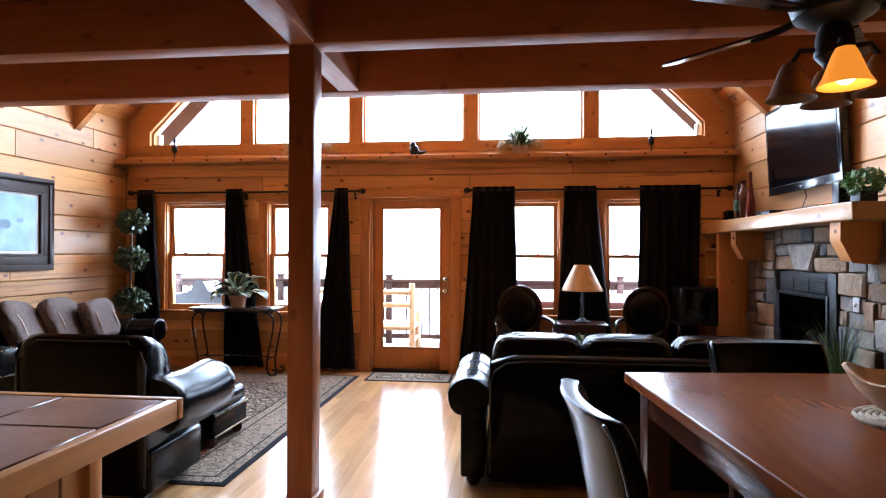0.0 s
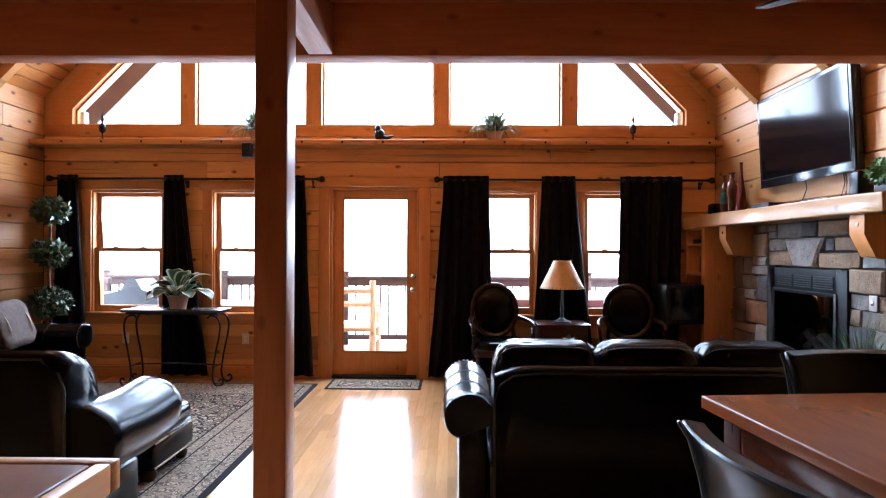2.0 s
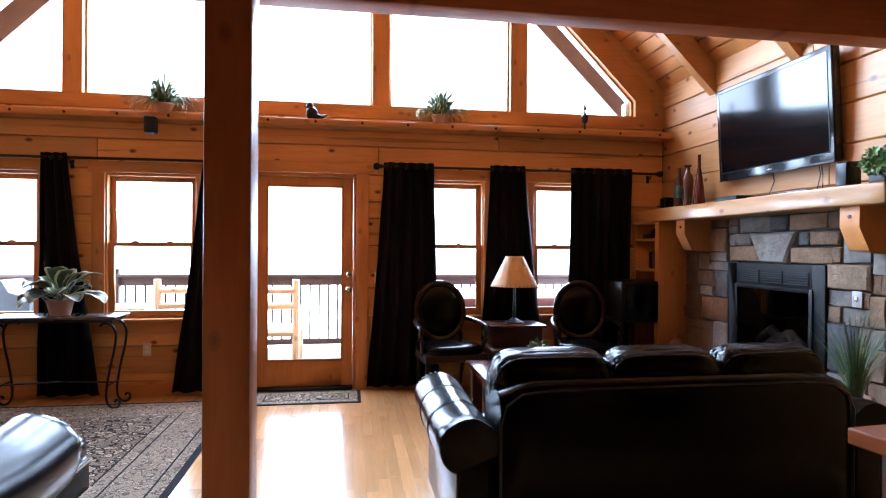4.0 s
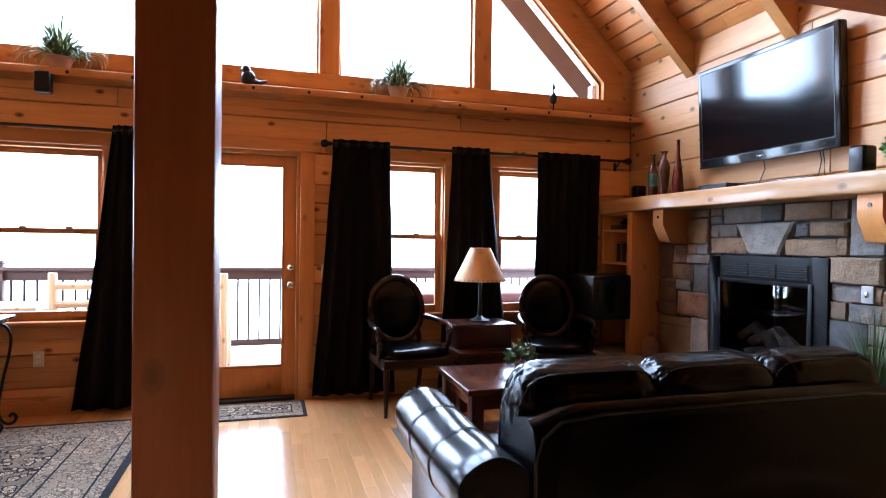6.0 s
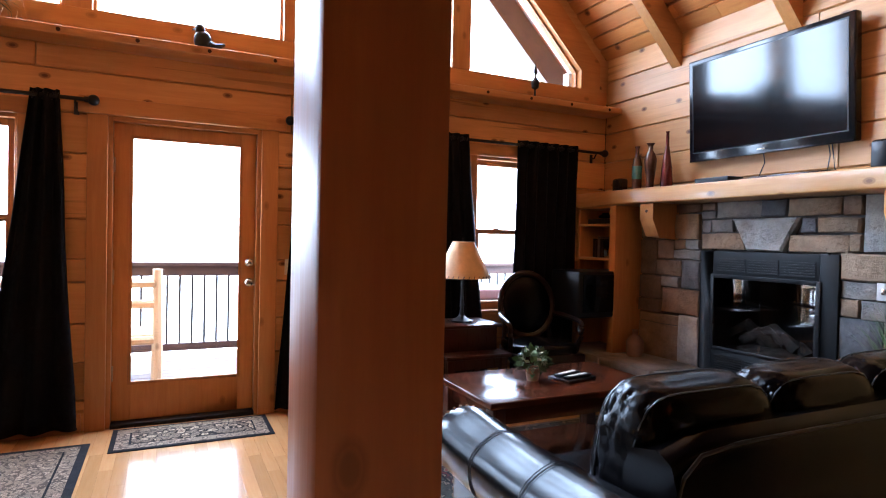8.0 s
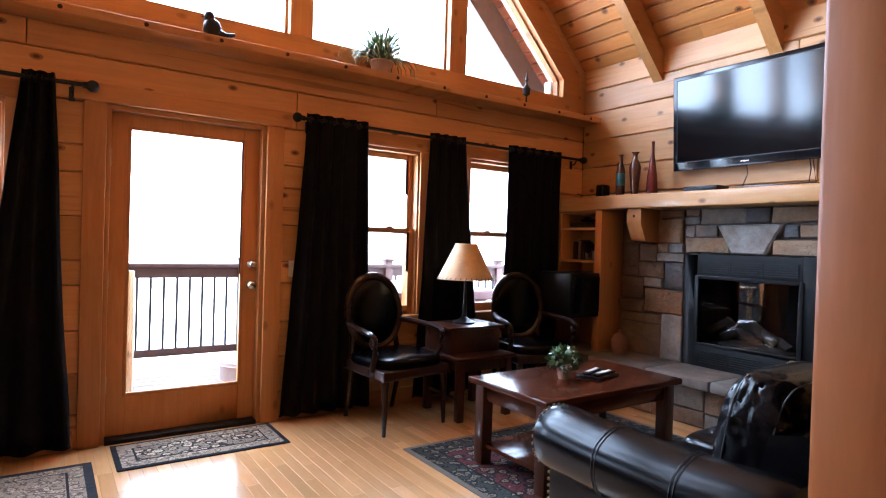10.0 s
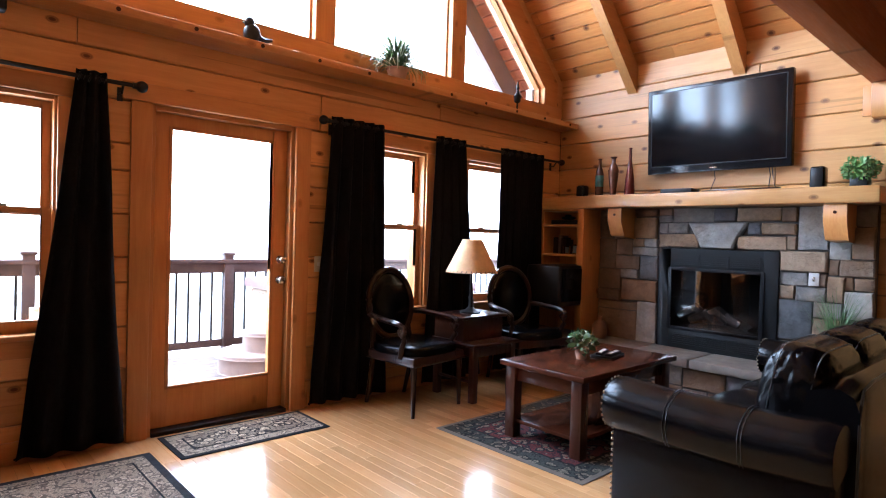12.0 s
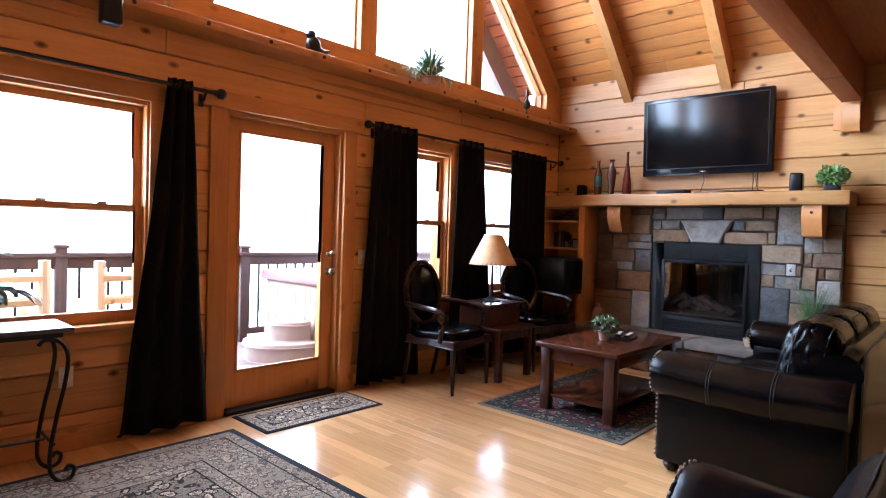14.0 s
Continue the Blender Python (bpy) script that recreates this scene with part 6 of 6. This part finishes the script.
def log_chair(at, turn, wide=0.62):
    """A peeled-log armchair that faces +y."""
    t = thing("log_chair", "peeled-log armchair with ladder sides on the deck", "chair", "log furniture on the deck", at, turn)
    for x in (-wide / 2, wide / 2):
        for y, h in ((-0.26, 1.03), (0.24, 0.68)):
            part("post", tube(B(), [(x, y, 0), (x + 0.004, y, h * 0.5), (x, y, h)], 0.046, 9, 0.04), PEELED, t)
        for z in (0.22, 0.40, 0.62):
            part("rung", tube(B(), [(x, -0.26, z), (x, 0.24, z)], 0.03, 8), PEELED, t)
    for z in (0.40, 0.72, 0.90):
        part("rail", tube(B(), [(-wide / 2, -0.26, z), (wide / 2, -0.26, z)], 0.038, 8), PEELED, t)
    part("rail", tube(B(), [(-wide / 2, 0.24, 0.38), (wide / 2, 0.24, 0.38)], 0.036, 8), PEELED, t)
    for k in range(5):
        part("slat", soft(box(B(), -wide / 2, wide / 2, -0.24 + k * 0.1, -0.15 + k * 0.1, 0.425, 0.45), 0.006, 1), PEELED, t)
    return t


log_chair((-1.09, 8.46, -0.05), 0)
log_chair((-2.05, 8.62, -0.05), 4)
t = thing("log_table", "low peeled-log table on the deck", "table", "log furniture on the deck", (-2.85, 8.55, -0.05))
part("tabletop", soft(box(B(), -0.40, 0.40, -0.3, 0.3, 0.66, 0.71), 0.012), PEELED, t)
for x in (-0.32, 0.32):
    for y in (-0.22, 0.22):
        part("leg", tube(B(), [(x, y, 0), (x, y, 0.66)], 0.045, 9), PEELED, t)
t = thing("covered_grill", "gas grill under a black cover with side shelves on the deck", "grill", "", (-4.0, 8.55, -0.05))
bm = B()
prism(bm, [(-0.36, 0.0), (0.36, 0.0), (0.32, 0.80), (0.12, 0.86), (0.03, 1.02), (-0.03, 1.02), (-0.12, 0.86), (-0.32, 0.80)], "y", -0.28, 0.28)
part("cover", soft(bm, 0.03, 3), BAGCLOTH, t)
part("side_shelf", soft(box(B(), -0.62, 0.62, -0.24, 0.24, 0.79, 0.83), 0.008), BAGCLOTH, t)
t = thing("patio_chair", "dark slatted wooden chair at the deck rail", "chair", "", (-4.85, 8.9, -0.05), 160)
part("back_rail", soft(box(B(), -0.27, 0.27, -0.03, 0.03, 0.92, 1.02), 0.01), RAIL, t)
for k in range(6):
    part("slat", box(B(), -0.23 + k * 0.086, -0.20 + k * 0.086, -0.015, 0.015, 0.42, 0.92), RAIL, t)
part("seat", soft(box(B(), -0.27, 0.27, -0.02, 0.46, 0.40, 0.44), 0.008), RAIL, t)
for x in (-0.24, 0.24):
    for y in (0.0, 0.43):
        part("leg", box(B(), x - 0.025, x + 0.025, y - 0.025, y + 0.025, 0, 0.40), RAIL, t)
tub = thing("hot_tub", "hot tub with maroon cover and wooden cladding on the deck", "hot tub", "", (1.62, 8.45, -0.05))
part("cabinet", soft(box(B(), -1.0, 1.0, -0.75, 0.75, 0, 0.74), 0.05, 3), TUB, tub)
for k in range(22):
    x = -0.96 + k * 0.09
    part("slat", soft(box(B(), x, x + 0.082, -0.765, -0.752, 0.05, 0.70), 0.003, 1), TUB, tub)
for k in range(16):
    y = -0.72 + k * 0.09
    part("slat", soft(box(B(), -1.015, -1.002, y, y + 0.082, 0.05, 0.70), 0.003, 1), TUB, tub)
part("cover", soft(box(B(), -1.04, 1.04, -0.79, 0.79, 0.74, 0.85), 0.03, 3), COVER, tub, "maroon vinyl cover")
stp = thing("tub_steps", "two curved brown plastic steps beside the hot tub", "steps", "", (0.56, 8.42, -0.05))
for r, z0, z1 in ((0.55, 0.0, 0.19), (0.32, 0.19, 0.38)):
    poly = [(0, -r * 0.75)] + [(-r * math.cos(a), r * 0.75 * math.sin(a)) for a in (math.radians(q) for q in range(-80, 81, 16))] + [(0, r * 0.75)]
    s = part("step", soft(prism(B(), poly, "z", z0, z1 - 0.035), 0.006, 1), STEPS, stp)
    big = [(x * 1.05, y * 1.05) for x, y in poly]
    part("tread", soft(prism(B(), big, "z", z1 - 0.035, z1), 0.01, 2), STEPS, s)

# ---- logs, course by course, on the three walls ----
COURSES = [0.0, 0.20, 0.45, 0.70, 0.97, 1.12, 1.38, 1.64, 1.80, 2.06, 2.33, 2.60, 2.82, 3.04]


def log_profile(z0, z1):
    """(depth from the face, z): a chamfered front between two recessed joints."""
    c = 0.010
    return [(0.06, z0 + 0.002), (c, z0 + 0.002), (0.0, z0 + c), (0.0, z1 - c), (c, z1 - 0.002), (0.06, z1 - 0.002)]


rl = random.Random(21)


def log_run(wall, a, b, z0, z1, place, mat):
    """Logs end to end from a to b."""
    c = a
    while c < b - 0.01:
        e = b if b - c < 3.2 else min(b, c + rl.uniform(1.6, 3.4))
        if b - e < 0.5:
            e = b
        bm = B()
        wob = rl.uniform(-0.003, 0.003)
        poly = log_profile(z0, z1)
        lo = [bm.verts.new(place(c + 0.0015 + (0.003 if d == 0 else 0), d + wob, z)) for d, z in poly]
        hi = [bm.verts.new(place(e - 0.0015 - (0.003 if d == 0 else 0), d + wob, z)) for d, z in poly]
        bm.faces.new(lo)
        bm.faces.new(hi)
        for i in range(6):
            j = (i + 1) % 6
            bm.faces.new((lo[i], lo[j], hi[j], hi[i]))
        part("log", bm, mat, wall)
        c = e


for z0, z1 in zip(COURSES, COURSES[1:]):
    if z1 <= 2.61:
        spans, x = [], XL
        for a, b, c, d in OPENINGS:
            if c < z1 - 0.02 and d > z0 + 0.05:
                spans.append((x, a))
                x = b
        spans.append((x, XR))
        for a, b in spans:
            if b - a > 0.02:
                log_run(wall_north, a, b, z0, z1, lambda u, d, z: (u, YG + d, z), LOG_G)
    cut = z0 < FIRE_Z1 and z1 > FIRE_Z0
    for a, b in ([(YB, FIRE_Y0), (FIRE_Y1, YG)] if cut else [(YB, YG)]):
        log_run(wall_east, a, b, z0, z1, lambda u, d, z: (XR + d, u, z), LOG_Y)
    log_run(wall_west, YB, YG, z0, z1, lambda u, d, z: (XL - d, u, z), LOG_Y)

# ---- oak strips ----
rf = random.Random(4)
W = 0.07
strips = {}
for ln in (0.45, 0.6, 0.8, 1.0, 1.25):
    bm = B()
    prism(bm, [(0.0006, -0.012), (0.0003, -0.0004), (0.0008, 0.0), (W - 0.0008, 0.0), (W - 0.0003, -0.0004), (W - 0.0006, -0.012)], "y", 0.0005, ln - 0.0005)
    strips[ln] = mesh_of("floor_strip", bm, OAK)
floor = bpy.data.objects["floor"]
verts, faces = [], []
x = XL
while x < XR:
    y = YB - rf.uniform(0, 0.6)
    while y < YG:
        ln = rf.choice((0.45, 0.6, 0.8, 1.0, 1.25))
        near = -1.35 < x < 1.0 and 2.55 < y < 6.9
        if near:
            o = new("plank", strips[ln])
            o.location = (x, y, 0)
            o.parent = floor
        else:
            k = len(verts)
            for yy in (y + 0.0005, y + ln - 0.0005):
                for xx, zz in ((0.0006, -0.012), (0.0003, -0.0004), (0.0008, 0.0), (W - 0.0008, 0.0), (W - 0.0003, -0.0004), (W - 0.0006, -0.012)):
                    verts.append((x + xx, yy, zz))
            faces += [(k + i, k + (i + 1) % 6, k + 6 + (i + 1) % 6, k + 6 + i) for i in range(6)]
            faces += [tuple(k + i for i in range(5, -1, -1)), tuple(k + 6 + i for i in range(6))]
        y += ln
    x += W
me = bpy.data.meshes.new("floor_strips")
me.from_pydata(verts, [], faces)
me.materials.append(OAK_REST)
o = tagged(new("plank_field", me), "honey oak floor strips", kind="stuff")
o.parent = floor
